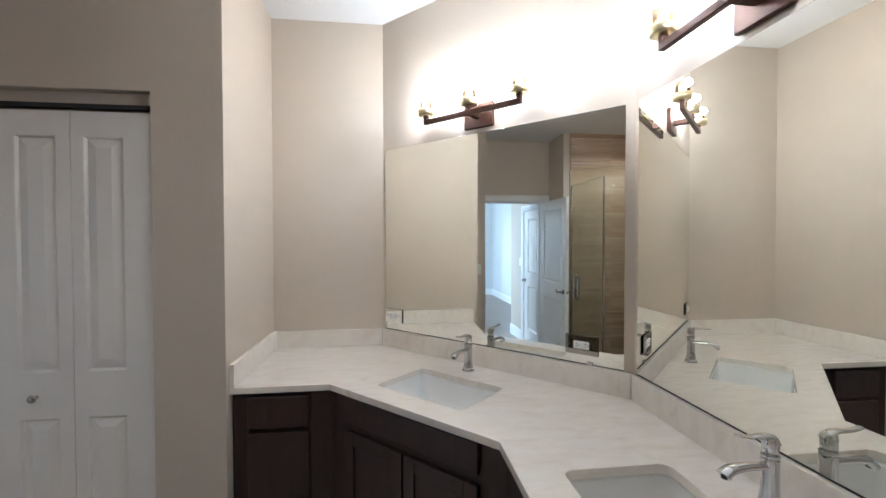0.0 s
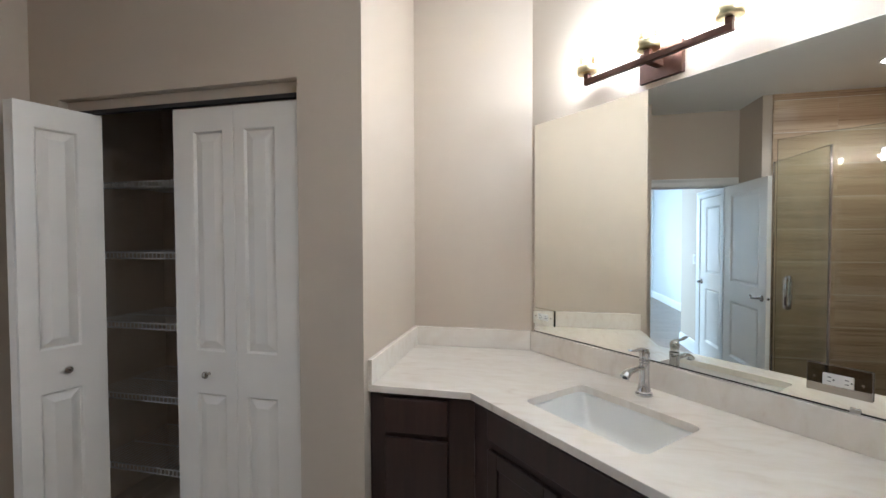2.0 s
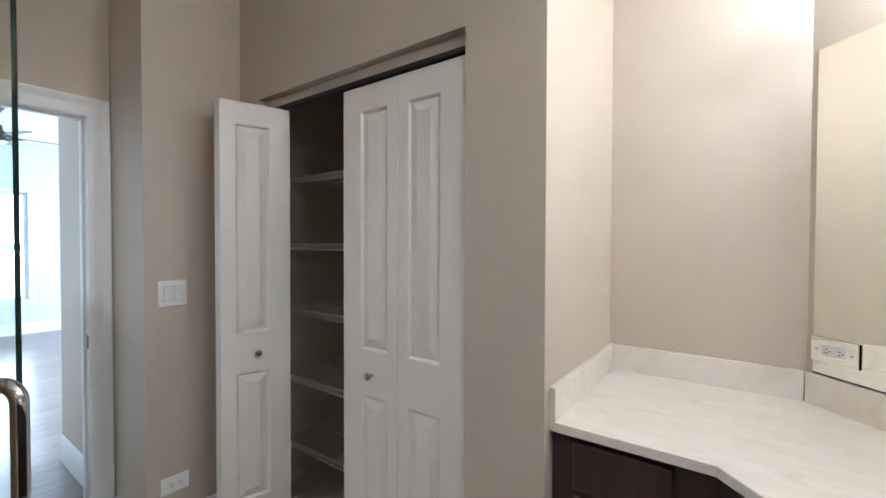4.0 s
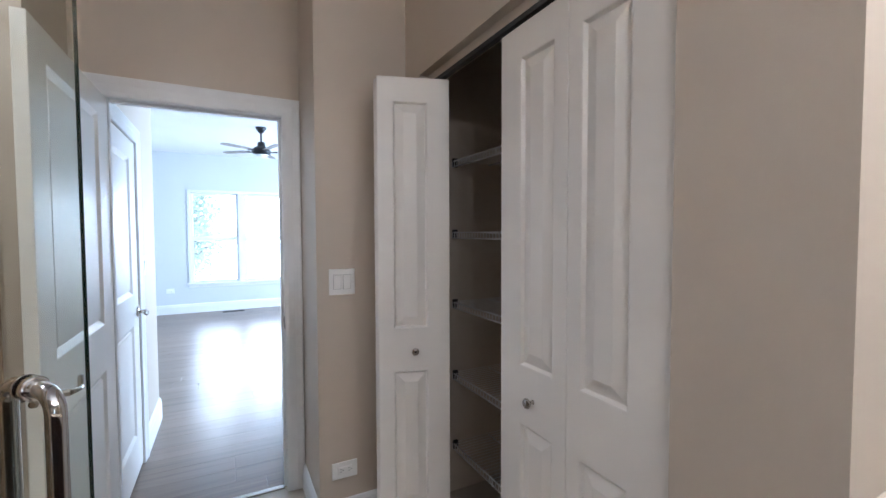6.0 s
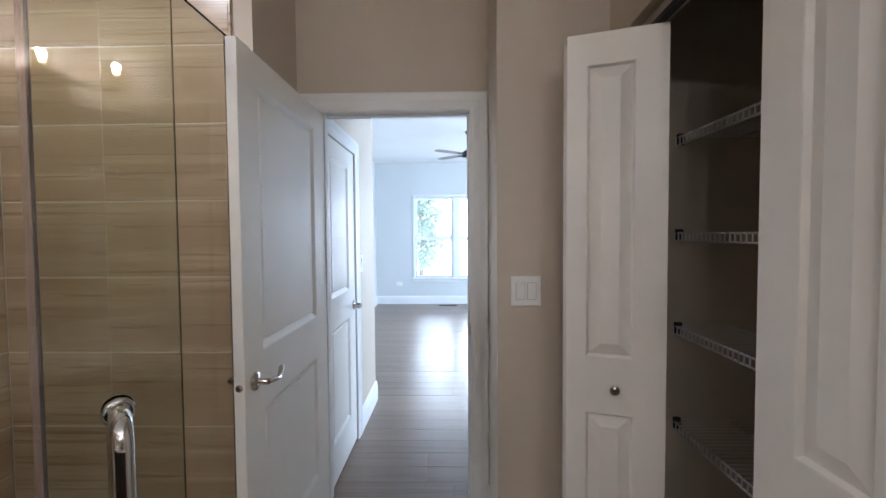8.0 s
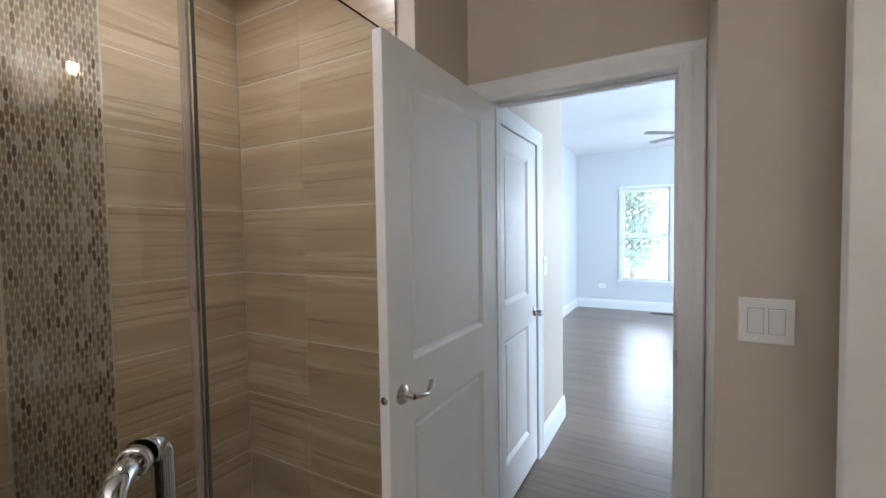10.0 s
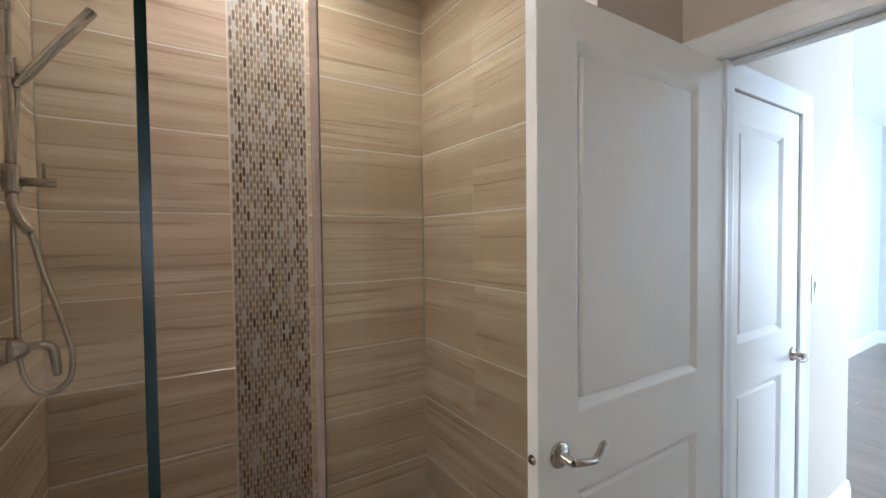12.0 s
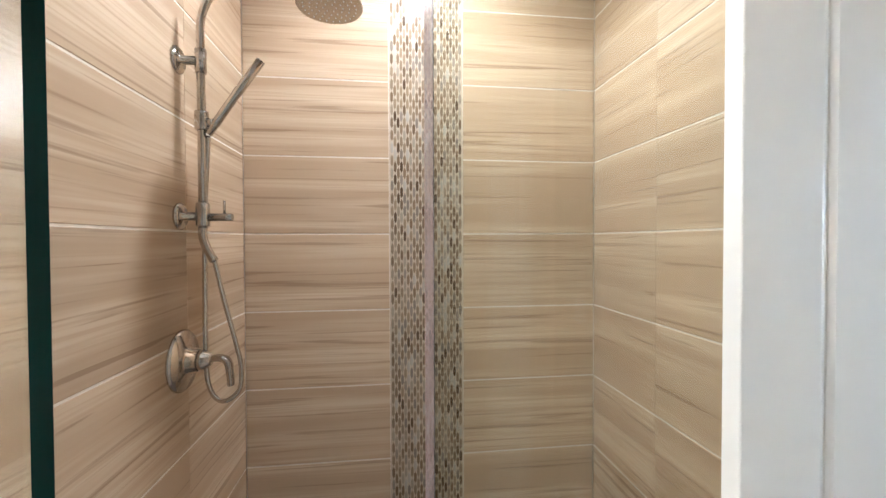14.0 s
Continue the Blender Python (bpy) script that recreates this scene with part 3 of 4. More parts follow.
# ---- window and outdoors ----
def sash_window():
    ob = structure("window_1", box(XF - T + 0.005, XF - 0.004, (WY0 + WY1) / 2 - 0.05, (WY0 + WY1) / 2 + 0.05, WZ0, WZ1), M_TRIM, "white double sash window with two pairs of panes", "window")
    mid = (WY0 + WY1) / 2
    for a, b in ((WY0, mid - 0.05), (mid + 0.05, WY1)):
        zm = WZ0 + (WZ1 - WZ0) * 0.49
        for z0, z1, dx in ((WZ0, zm, 0.045), (zm, WZ1, 0.015)):
            bm = bmesh.new()
            f = 0.042
            xx0, xx1 = XF - T + dx + 0.012, XF - T + dx + 0.04
            add_box(bm, xx0, xx1, a, a + f, z0, z1, 0.003)
            add_box(bm, xx0, xx1, b - f, b, z0, z1, 0.003)
            add_box(bm, xx0, xx1, a + f, b - f, z0, z0 + f, 0.003)
            add_box(bm, xx0, xx1, a + f, b - f, z1 - f, z1, 0.003)
            s = part("window_frame", bm, M_TRIM, ob)
            g = part("pane", box(xx0 + 0.011, xx0 + 0.016, a + f, b - f, z0 + f, z1 - f), M_WINGLASS, s)
            g.visible_shadow = False
    part("window_sill", box(XF - 0.02, XF + 0.05, WY0 - 0.07, WY1 + 0.07, WZ0 - 0.03, WZ0, 0.004), M_TRIM, ob)
    bm = bmesh.new()
    add_box(bm, XF, XF + 0.018, WY0 - 0.045, WY0, WZ0, WZ1 + 0.045, 0.003)
    add_box(bm, XF, XF + 0.018, WY1, WY1 + 0.045, WZ0, WZ1 + 0.045, 0.003)
    add_box(bm, XF, XF + 0.018, WY0, WY1, WZ1, WZ1 + 0.045, 0.003)
    add_box(bm, XF, XF + 0.014, WY0 - 0.045, WY1 + 0.045, WZ0 - 0.08, WZ0 - 0.03, 0.003)
    part("window_casing", bm, M_TRIM, ob)


sash_window()


def tree(x, y, height, spread, seed, label):
    rnd = random.Random(seed)
    ob = thing("tree", pose(x, y, -0.45), label, "tree", "trees behind the house")
    bm = tube([(0, 0, 0), (0.05, 0.02, height * 0.3), (-0.04, 0.05, height * 0.55), (0.03, 0, height * 0.85)], 0.1, 10, None, [0.09, 0.08, 0.06, 0.02])
    tips = []
    for i in range(13):
        z = height * (0.08 + 0.066 * i)
        a = i * 2.4 + rnd.random()
        r = spread * (0.95 - 0.045 * i) * rnd.uniform(0.7, 1.1)
        p1 = Vector((math.cos(a) * r, math.sin(a) * r, z + r * 0.45))
        tube([(0, 0, z), p1 * 0.5 + Vector((0, 0, z * 0.5 + 0.1)), p1], 0.03, 6, bm, [0.055, 0.035, 0.012])
        tips += [p1, (p1 + Vector((0, 0, z))) * 0.5 + Vector((0, 0, 0.2))]
    part("trunk", bm, M_BARK, ob)
    verts, faces = [], []
    for tip in tips:
        for k in range(190):
            c = tip + Vector((rnd.gauss(0, 0.34), rnd.gauss(0, 0.34), rnd.gauss(0, 0.26))) * spread * 0.55
            u = Vector((rnd.gauss(0, 1), rnd.gauss(0, 1), rnd.gauss(0, 1))).normalized()
            v = u.orthogonal().normalized()
            s = rnd.uniform(0.05, 0.10)
            b0 = len(verts)
            verts += [c - u * s, c + v * s * 0.5, c + u * s, c - v * s * 0.5]
            faces.append((b0, b0 + 1, b0 + 2, b0 + 3))
    me = bpy.data.meshes.new("crown")
    me.from_pydata(verts, [], faces)
    me.materials.append(M_LEAF)
    c = new("crown", me)
    c.parent = ob
    return ob


tree(-17.5, -0.25, 3.7, 1.35, 3, "leafy green tree in full summer leaf")
tree(-22.0, -3.0, 7.0, 2.2, 5, "tall leafy green tree behind the house")
# Glowing sheet added in place of the sky seen through the window.
structure("backdrop", box(-64.2, -64, -60, 60, -0.5, 40), M_SKYGLOW, "glowing sheet that stands for the bright distant sky", "backdrop")


# ---- switches and outlets ----
def switch_plate(m, gangs, label):
    """Rocker switch plate: local x across, z up, proud towards -y."""
    ob = thing("light_switch", m, label, "switch")
    w = 0.076 + 0.046 * (gangs - 1)
    part("plate", box(-w / 2, w / 2, -0.006, 0, -0.061, 0.061, 0.002), M_PLASTIC, ob)
    for i in range(gangs):
        cx = (i - (gangs - 1) / 2) * 0.046
        # The shade in the gap round each rocker is put in as a grey block.
        part("rocker_gap_shade", box(cx - 0.0185, cx + 0.0185, -0.0064, -0.002, -0.035, 0.035, 0.0002), M_GAP, ob, "grey block coloured as the shaded gap round the rocker")
        r = part("rocker", merge(bmesh.new(), box(-0.0165, 0.0165, -0.0105, -0.002, -0.033, 0.033, 0.0012), pose(cx, 0, 0, 5)), M_PLASTIC, ob)
        for z in (-0.049, 0.049):
            part("screw", lathe([(0.003, 0), (0.0025, 0.0012)], 10, None, pose(cx, -0.006, z, 90)), M_PLASTIC, ob)
    return ob


def outlet(m, label, mirrored=None):
    """Horizontal duplex outlet: local x across, z up, proud towards -y."""
    ob = thing("electrical_outlet", m, label, "outlet")
    if mirrored:
        part("plate", box(-0.071, 0.071, -0.008, -0.004, -0.041, 0.041, 0.0012), mirrored, ob, "mirrored cover plate")
        for sx in (-0.052, 0.052):
            part("screw", lathe([(0.004, 0), (0.0035, 0.0012)], 12, None, pose(sx, -0.008, 0, 90)), M_NICKEL, ob)
        d = -0.008
    else:
        part("plate", box(-0.061, 0.061, -0.006, 0, -0.040, 0.040, 0.002), M_PLASTIC, ob)
        d = -0.006
    part("receptacle", box(-0.034, 0.034, d - 0.0025, d + 0.001, -0.017, 0.017, 0.002), M_PLASTIC, ob)
    for cx in (-0.019, 0.019):
        bm = bmesh.new()
        for dz in (-0.006, 0.006):
            add_box(bm, cx - 0.004, cx + 0.004, d - 0.0032, d - 0.002, dz - 0.001, dz + 0.001)
        lathe([(0.0022, 0), (0.0022, 0.001)], 8, bm, pose(cx + 0.010, d - 0.0025, 0, 90))
        part("slot", bm, M_DARK, ob, "dark slots")
    return ob


switch_plate(pose(XS, 1.3215, 1.189, 0, 0, 90), 2, "white double rocker switch on the greige wall")
outlet(pose(XS, 1.3235, 0.282, 0, 0, 90), "white horizontal outlet low on the greige wall")
switch_plate(pose(-3.50, HY, 1.212, 0, 0, 180), 1, "white single rocker switch beside the hall door")
outlet(pose(XF, -0.06, 0.41, 0, 0, 90), "white outlet low on the bedroom wall")


def diag(u, off, z):
    """A place on the diagonal wall: u metres along it from the back corner, off metres out from it."""
    return Vector((DIAG - YB + (u - off) * 0.70711, YB - (u + off) * 0.70711, z))


DL = (XE - (DIAG - YB)) * math.sqrt(2)


# ---- vanity ----
ZC = 0.894                   # counter top
FL, BX, FX = 1.690, -0.041, 0.574   # counter front: left run, its bend, right run
BY2 = BX + FL - FX           # where the diagonal front meets the right run
VY = -0.40                   # the vanity's far end


def rounded(cx, cy, w, d, r, n=5):
    pts = []
    for sx, sy, a0 in ((1, 1, 0), (-1, 1, 90), (-1, -1, 180), (1, -1, 270)):
        for i in range(n + 1):
            a = radians(a0 + 90 * i / n)
            pts.append((cx + sx * (w / 2 - r) + r * math.cos(a), cy + sy * (d / 2 - r) + r * math.sin(a)))
    return pts


SINKS = [(0.440, 1.602, -45.0), (0.861, 0.655, -90.0)]
SW, SD = 0.47, 0.315


def worktop():
    """The continuous stone top, cut out for the two basins, with its square-edged splashes."""
    ob = thing("vanity_worktop", pose(0, 0, 0), "cream quartz worktop with soft tan veins and two basin cut-outs", "worktop")
    outline = [(XR, FL), (BX, FL), (FX, BY2), (FX, VY), (XE - 0.001, VY), (XE - 0.001, DIAG - XE), (DIAG - YB, YB - 0.001), (XR, YB - 0.001)]
    bm = bmesh.new()
    edges = []

    def loop(pts):
        vs = [bm.verts.new((x, y, ZC)) for x, y in pts]
        for i in range(len(vs)):
            edges.append(bm.edges.new((vs[i], vs[(i + 1) % len(vs)])))
    loop(outline)
    for cx, cy, a in SINKS:
        m = pose(cx, cy, 0, 0, 0, a)
        loop([tuple((m @ Vector((x, y, 0)))[:2]) for x, y in rounded(0, 0, SW, SD, 0.03)])
    bmesh.ops.triangle_fill(bm, use_beauty=True, use_dissolve=False, edges=edges)
    bmesh.ops.recalc_face_normals(bm, faces=bm.faces[:])
    if sum(f.normal.z for f in bm.faces) < 0:
        bmesh.ops.reverse_faces(bm, faces=bm.faces[:])
    top = bm.faces[:]
    r = bmesh.ops.extrude_face_region(bm, geom=top)
    bmesh.ops.translate(bm, vec=(0, 0, -0.028), verts=[v for v in r["geom"] if isinstance(v, bmesh.types.BMVert)])
    bmesh.ops.recalc_face_normals(bm, faces=bm.faces[:])
    rim = [e for e in bm.edges if len(e.link_faces) == 2 and abs(e.calc_face_angle() - math.pi / 2) < 0.1 and abs(e.verts[0].co.z - ZC) < 1e-5 and abs(e.verts[1].co.z - ZC) < 1e-5]
    bmesh.ops.bevel(bm, geom=rim, offset=0.0025, segments=2, profile=0.5, affect="EDGES")
    part("slab", bm, M_COUNTER, ob)
    zs = 0.997
    part("splash", box(XR, XR + 0.02, FL, YB - 0.021, ZC, zs, 0.002), M_COUNTER, ob)
    part("splash", box(XR, DIAG - YB - 0.009, YB - 0.020, YB - 0.0005, ZC, zs, 0.002), M_COUNTER, ob)
    a, b, c, d = diag(0.009, 0.0005, 0), diag(DL - 0.009, 0.0005, 0), diag(DL - 0.009, 0.02, 0), diag(0.009, 0.02, 0)
    part("splash", prism([(p.x, p.y) for p in (a, b, c, d)], ZC, zs, 0.002), M_COUNTER, ob)
    part("splash", box(XE - 0.02, XE - 0.0005, VY, DIAG - XE - 0.009, ZC, zs, 0.002), M_COUNTER, ob)


def basin(cx, cy, a, label):
    ob = thing("sink", pose(cx, cy, ZC - 0.028, 0, 0, a), label, "sink", "undermount basins")
    bm = bmesh.new()
    rings = []
    for w, d, r, z in ((SW + 0.03, SD + 0.03, 0.04, -0.001), (SW + 0.006, SD + 0.006, 0.033, -0.001), (SW, SD, 0.035, -0.012), (SW - 0.02, SD - 0.02, 0.05, -0.10), (SW - 0.07, SD - 0.06, 0.07, -0.135), (SW - 0.25, SD - 0.2, 0.06, -0.146), (0.05, 0.05, 0.024, -0.15)):
        rings.append([bm.verts.new((x, y, z)) for x, y in rounded(0, 0, w, d, r)])
    for p, q in zip(rings, rings[1:]):
        for i in range(len(p)):
            f = bm.faces.new((p[i], p[(i + 1) % len(p)], q[(i + 1) % len(p)], q[i]))
            f.smooth = True
    bm.faces.new(rings[-1])
    bmesh.ops.recalc_face_normals(bm, faces=bm.faces[:])
    bowl = part("bowl", bm, M_CERAMIC, ob)
    part("drain", lathe([(0.024, -0.1495), (0.023, -0.146), (0.018, -0.147), (0.016, -0.144), (0.002, -0.143)], 20), M_CHROME, ob, "chrome drain")
    return ob


def faucet(x, y, a, label):
    """Single-hole lever faucet; the spout reaches along local -y, the lever sweeps over the top the same way."""
    ob = thing("faucet", pose(x, y, ZC, 0, 0, a), label, "faucet", "basin faucets")
    part("base_ring", lathe([(0.030, 0), (0.031, 0.002), (0.031, 0.006), (0.028, 0.009)], 32), M_CHROME, ob)
    part("body", lathe([(0.027, 0.009), (0.0235, 0.020), (0.0205, 0.036), (0.0188, 0.06), (0.0184, 0.10), (0.0192, 0.122), (0.0186, 0.125)], 32), M_CHROME, ob)
    sp = curve_points([(0, -0.008, 0.106), (0, -0.04, 0.107), (0, -0.075, 0.107), (0, -0.103, 0.103), (0, -0.122, 0.090)], 7)
    n = len(sp)
    part("spout", tube(sp, 0.014, 18, None, [0.0125 + 0.0065 * (i / n) ** 1.5 for i in range(n)], 0.66), M_CHROME, ob)
    part("aerator", lathe([(0.009, 0.084), (0.0095, 0.090)], 16, None, pose(0, -0.116, 0)), M_DARK, ob, "dark water outlet")
    part("collar", lathe([(0.0178, 0.125), (0.0198, 0.127), (0.0198, 0.131), (0.0172, 0.133)], 32), M_CHROME, ob)
    h = part("handle", lathe([(0.0172, 0.133), (0.0176, 0.15), (0.0182, 0.162), (0.0165, 0.172), (0.010, 0.178), (0.001, 0.180)], 32), M_CHROME, ob)
    lv = curve_points([(0, 0.012, 0.160), (0, 0.002, 0.173), (0, -0.022, 0.178), (0, -0.055, 0.177), (0, -0.090, 0.183)], 7)
    n = len(lv)
    part("lever", tube(lv, 0.01, 16, None, [0.0165 - 0.0085 * i / n for i in range(n)], 0.40), M_CHROME, h)
    return ob


def shaker(parent, name, w, h, flat=False, t=0.019):
    """A cabinet front centred at the origin in x, from z 0 to h, proud to y = -t."""
    if flat:
        return part(name, box(-w / 2, w / 2, -t, 0, 0, h, 0.004), M_CAB, parent)
    s = 0.055
    bm = bmesh.new()
    add_box(bm, -w / 2, -w / 2 + s, -t, 0, 0, h, 0.003)
    add_box(bm, w / 2 - s, w / 2, -t, 0, 0, h, 0.003)
    add_box(bm, -w / 2 + s, w / 2 - s, -t, 0, 0, s, 0.003)
    add_box(bm, -w / 2 + s, w / 2 - s, -t, 0, h - s, h, 0.003)
    ob = part(name, bm, M_CAB, parent)
    part("panel", box(-w / 2 + s - 0.004, w / 2 - s + 0.004, -t + 0.008, -0.002, s - 0.004, h - s + 0.004), M_CAB, ob)
    return ob


def cabinet(m, w, fronts, label, body_points):
    """A vanity cabinet unit: a carcass over a toe kick, and its fronts (kind, x, z, w, h)."""
    ob = thing("vanity_cabinet", m, label, "cabinet", "vanity cabinets")
    inv = m.inverted()
    pts = [tuple((inv @ Vector((x, y, 0)))[:2]) for x, y in body_points]
    bm = prism(pts, 0.10, 0.69)
    add_box(bm, pts[0][0], pts[1][0], 0.0, 0.018, 0.69, ZC - 0.029)
    part("body", bm, M_CAB, ob)
    kick = [(x, max(y, 0.06)) for x, y in pts]
    part("toe_kick", prism(kick, 0.0, 0.099), M_DARK, ob)
    for kind, x, z, fw, fh in fronts:
        f = shaker(ob, "drawer_front" if kind != "door" else "door", fw, fh, kind == "flat")
        f.location = (x, -0.001, z)
    return ob


FACE = 0.028                 # cabinet faces stand back from the worktop's edge
yl = FL + FACE
dsum = BX + FL + FACE * math.sqrt(2)
pL = (dsum - yl, yl)
pR = (FX + FACE, dsum - FX - FACE)
cabinet(pose((XR + pL[0]) / 2, yl, 0), pL[0] - XR, [("flat", -0.018, 0.704, 0.262, 0.14), ("flat", -0.018, 0.390, 0.262, 0.291), ("flat", -0.018, 0.125, 0.262, 0.243)],
        "dark espresso drawer unit under the cream worktop", [(XR + 0.002, yl), (pL[0], yl), (pL[0], YB - 0.03), (XR + 0.002, YB - 0.03)])
mid = ((pL[0] + pR[0]) / 2, (pL[1] + pR[1]) / 2)
dw = math.hypot(pR[0] - pL[0], pR[1] - pL[1])
mb = pose(mid[0], mid[1], 0, 0, 0, -45)
cabinet(mb, dw, [("flat", 0.0, 0.747, 0.69, 0.108), ("door", -0.174, 0.125, 0.338, 0.585), ("door", 0.174, 0.125, 0.338, 0.585)],
        "dark espresso corner sink cabinet with two doors", [(pL[0] + 0.002, pL[1]), pR, (XE - 0.03, pR[1]), (XE - 0.03, DIAG - XE - 0.03), (DIAG - YB - 0.02, YB - 0.03), (pL[0] + 0.002, YB - 0.03)])
run = pR[1] - VY
cabinet(pose(pR[0], (pR[1] + VY) / 2, 0, 0, 0, -90), run, [("flat", 0.0, 0.735, 0.80, 0.112), ("door", -0.203, 0.125, 0.39, 0.585), ("door", 0.203, 0.125, 0.39, 0.585), ("flat", -0.56, 0.735, 0.26, 0.112), ("flat", -0.56, 0.42, 0.26, 0.29), ("flat", -0.56, 0.125, 0.26, 0.28), ("flat", 0.56, 0.735, 0.26, 0.112), ("flat", 0.56, 0.42, 0.26, 0.29), ("flat", 0.56, 0.125, 0.26, 0.28)],
        "dark espresso sink cabinet with doors and drawers", [(pR[0], pR[1] - 0.002), (pR[0], VY + 0.01), (XE - 0.03, VY + 0.01), (XE - 0.03, pR[1] - 0.002)])
worktop()
basin(*SINKS[0], "white ceramic undermount basin below the diagonal mirror")
basin(*SINKS[1], "white ceramic undermount basin on the straight run")
faucet(0.606, 1.804, -45, "polished chrome single-lever basin faucet")
faucet(1.122, 0.668, -90, "polished chrome single-lever basin faucet")


def wall_mirror(m, w, z0, z1, label, clips=()):
    ob = thing("wall_mirror", m, label, "mirror", "frameless vanity mirrors")
    part("glass", box(0, w, -0.005, -0.001, z0, z1, 0.0008), M_MIRROR, ob)
    # Shadow line at the mirror's foot, put in as a dark strip.
    part("shadow_strip", box(0, w, -0.008, -0.001, z0 - 0.0028, z0, 0.0004), M_DARK, ob, "dark strip coloured as the shadow line under the glass")
    for f in clips:
        part("clip", box(w * f - 0.012, w * f + 0.012, -0.0105, -0.0045, z0 - 0.004, z0 + 0.010, 0.0015), M_CHROME, ob, "small clear mirror clip")
    return ob


p = diag(0.022, 0, 0)
wall_mirror(pose(p.x, p.y, 0, 0, 0, -45), 1.382, 1.002, 2.08, "frameless wall mirror on the diagonal wall", (0.9,))
wall_mirror(pose(XE, DIAG - XE - 0.025, 0, 0, 0, -90), 1.70, 1.002, 2.08, "wide frameless wall mirror over the straight worktop")
p = diag(0.093, 0.005, 1.084)
outlet(pose(p.x, p.y, p.z, 0, 0, -45), "white duplex outlet in a clear mirrored plate", M_MIRROR)
p = diag(1.230, 0.005, 1.081)
outlet(pose(p.x, p.y, p.z, 0, 0, -45), "white duplex outlet in a reflection-tinted mirrored plate", M_DIMMIRROR)


def vanity_light(m, label):
    """Three-lamp bar: local x along the wall, -y out from it, z up from the bar."""
    ob = thing("vanity_light", m, label, "wall lamp", "vanity lights")
    part("backplate", box(-0.085, 0.085, -0.022, -0.001, -0.055, 0.065, 0.003), M_BRONZE, ob)
    part("stem", box(-0.014, 0.014, -0.098, -0.022, -0.013, 0.013, 0.002), M_BRONZE, ob)
    bm = box(-0.285, 0.285, -0.112, -0.090, -0.012, 0.012, 0.002)
    part("arm", bm, M_BRONZE, ob)
    for x in (-0.274, 0.0, 0.274):
        part("post", box(x - 0.011, x + 0.011, -0.112, -0.090, 0.012, 0.040, 0.002), M_BRONZE, ob)
        c = part("cup", lathe([(0.034, 0.034), (0.042, 0.036), (0.043, 0.064), (0.040, 0.065), (0.039, 0.044), (0.019, 0.044), (0.019, 0.074), (0.010, 0.075)], 28, None, pose(x, -0.101, 0)), M_BRASS, ob, "satin brass lamp cup")
        g = part("shade", lathe([(0.0330, 0.045), (0.0330, 0.116), (0.0305, 0.116), (0.0305, 0.045)], 28, None, pose(x, -0.101, 0)), M_SHADE, ob, "clear glass cylinder shade")
        g.visible_shadow = False
        b = part("bulb", lathe([(0.009, 0.074), (0.013, 0.079), (0.014, 0.099), (0.010, 0.109), (0.002, 0.112)], 16, None, pose(x, -0.101, 0)), M_BULB, ob, "lit bulb")
        b.visible_shadow = False
        w = m @ Vector((x, -0.121, 0.112))
        lamp("vanity_bulb", "POINT", pose(*w), VANITY, COOL, radius=0.02)
    return ob


p = diag(0.704, 0, 2.157)
vanity_light(pose(p.x, p.y, p.z, 0, 0, -45), "bronze three-lamp vanity light with brass cups over the diagonal mirror")
vanity_light(pose(XE, 0.775, 2.155, 0, 0, -90), "bronze three-lamp vanity light with brass cups over the long mirror")


# ---- closet ----
def knob(parent, x, y, z, side):
    return part("knob", lathe([(0.008, 0), (0.006, 0.004), (0.006, 0.014), (0.014, 0.019), (0.0165, 0.024), (0.014, 0.029), (0.004, 0.031)], 20, None, pose(x, y, z, 90 * side)), M_NICKEL, parent, "round brushed nickel knob")


LW, LH, LT = 0.308, 2.043, 0.034
PZ = ((0.975, 1.943), (0.19, 0.79))


def bifold(origin, leaves, knob_leaf, label, lift=0.020):
    """Two hinged leaves. Each leaf: start, heading in degrees, and its panels' reach along it; knob_leaf: index, side, place along it."""
    ob = thing("bifold_door", pose(origin[0], origin[1], lift), label, "door", "closet folding doors")
    for i, (x, y, heading, p0, p1) in enumerate(leaves):
        leaf = door_leaf(ob, LW, LH, LT, [(p0, p1, *z) for z in PZ], M_CLOSETDOOR, "leaf", step=0.010, slope=0.036, depth=0.0125, raised=0.0005, flat=0.002)
        leaf.matrix_basis = pose(x - origin[0], y - origin[1], 0, 0, 0, heading)
        if i == knob_leaf[0]:
            knob(leaf, knob_leaf[2], knob_leaf[1] * LT / 2, 0.878, -knob_leaf[1])
    for z in (0.25, 1.0, 1.8):
        x, y, heading = leaves[1][:3]
        part("hinge", lathe([(0.005, 0), (0.005, 0.06)], 8, None, pose(x - origin[0], y - origin[1] + 0.021, z)), M_NICKEL, ob)
    return ob


YD = YC + 0.030
bifold((-0.752, YD), [(-0.752, YD, 180, 0.108, 0.262), (-1.0615, YD, 180, 0.052, 0.206)], (1, 1, 0.140), "white folding closet door with raised panels, shut")
# the folded pair: the pivot leaf runs out beside the wall, the guide leaf comes back to the track
bifold((-1.983, YD), [(-1.972, YC + 0.068, -84.0, 0.10, 0.25), (-1.914, 1.414, 72.5, 0.062, 0.214)], (1, -1, 0.154), "white folding closet door with raised panels, folded half open", 0.032)


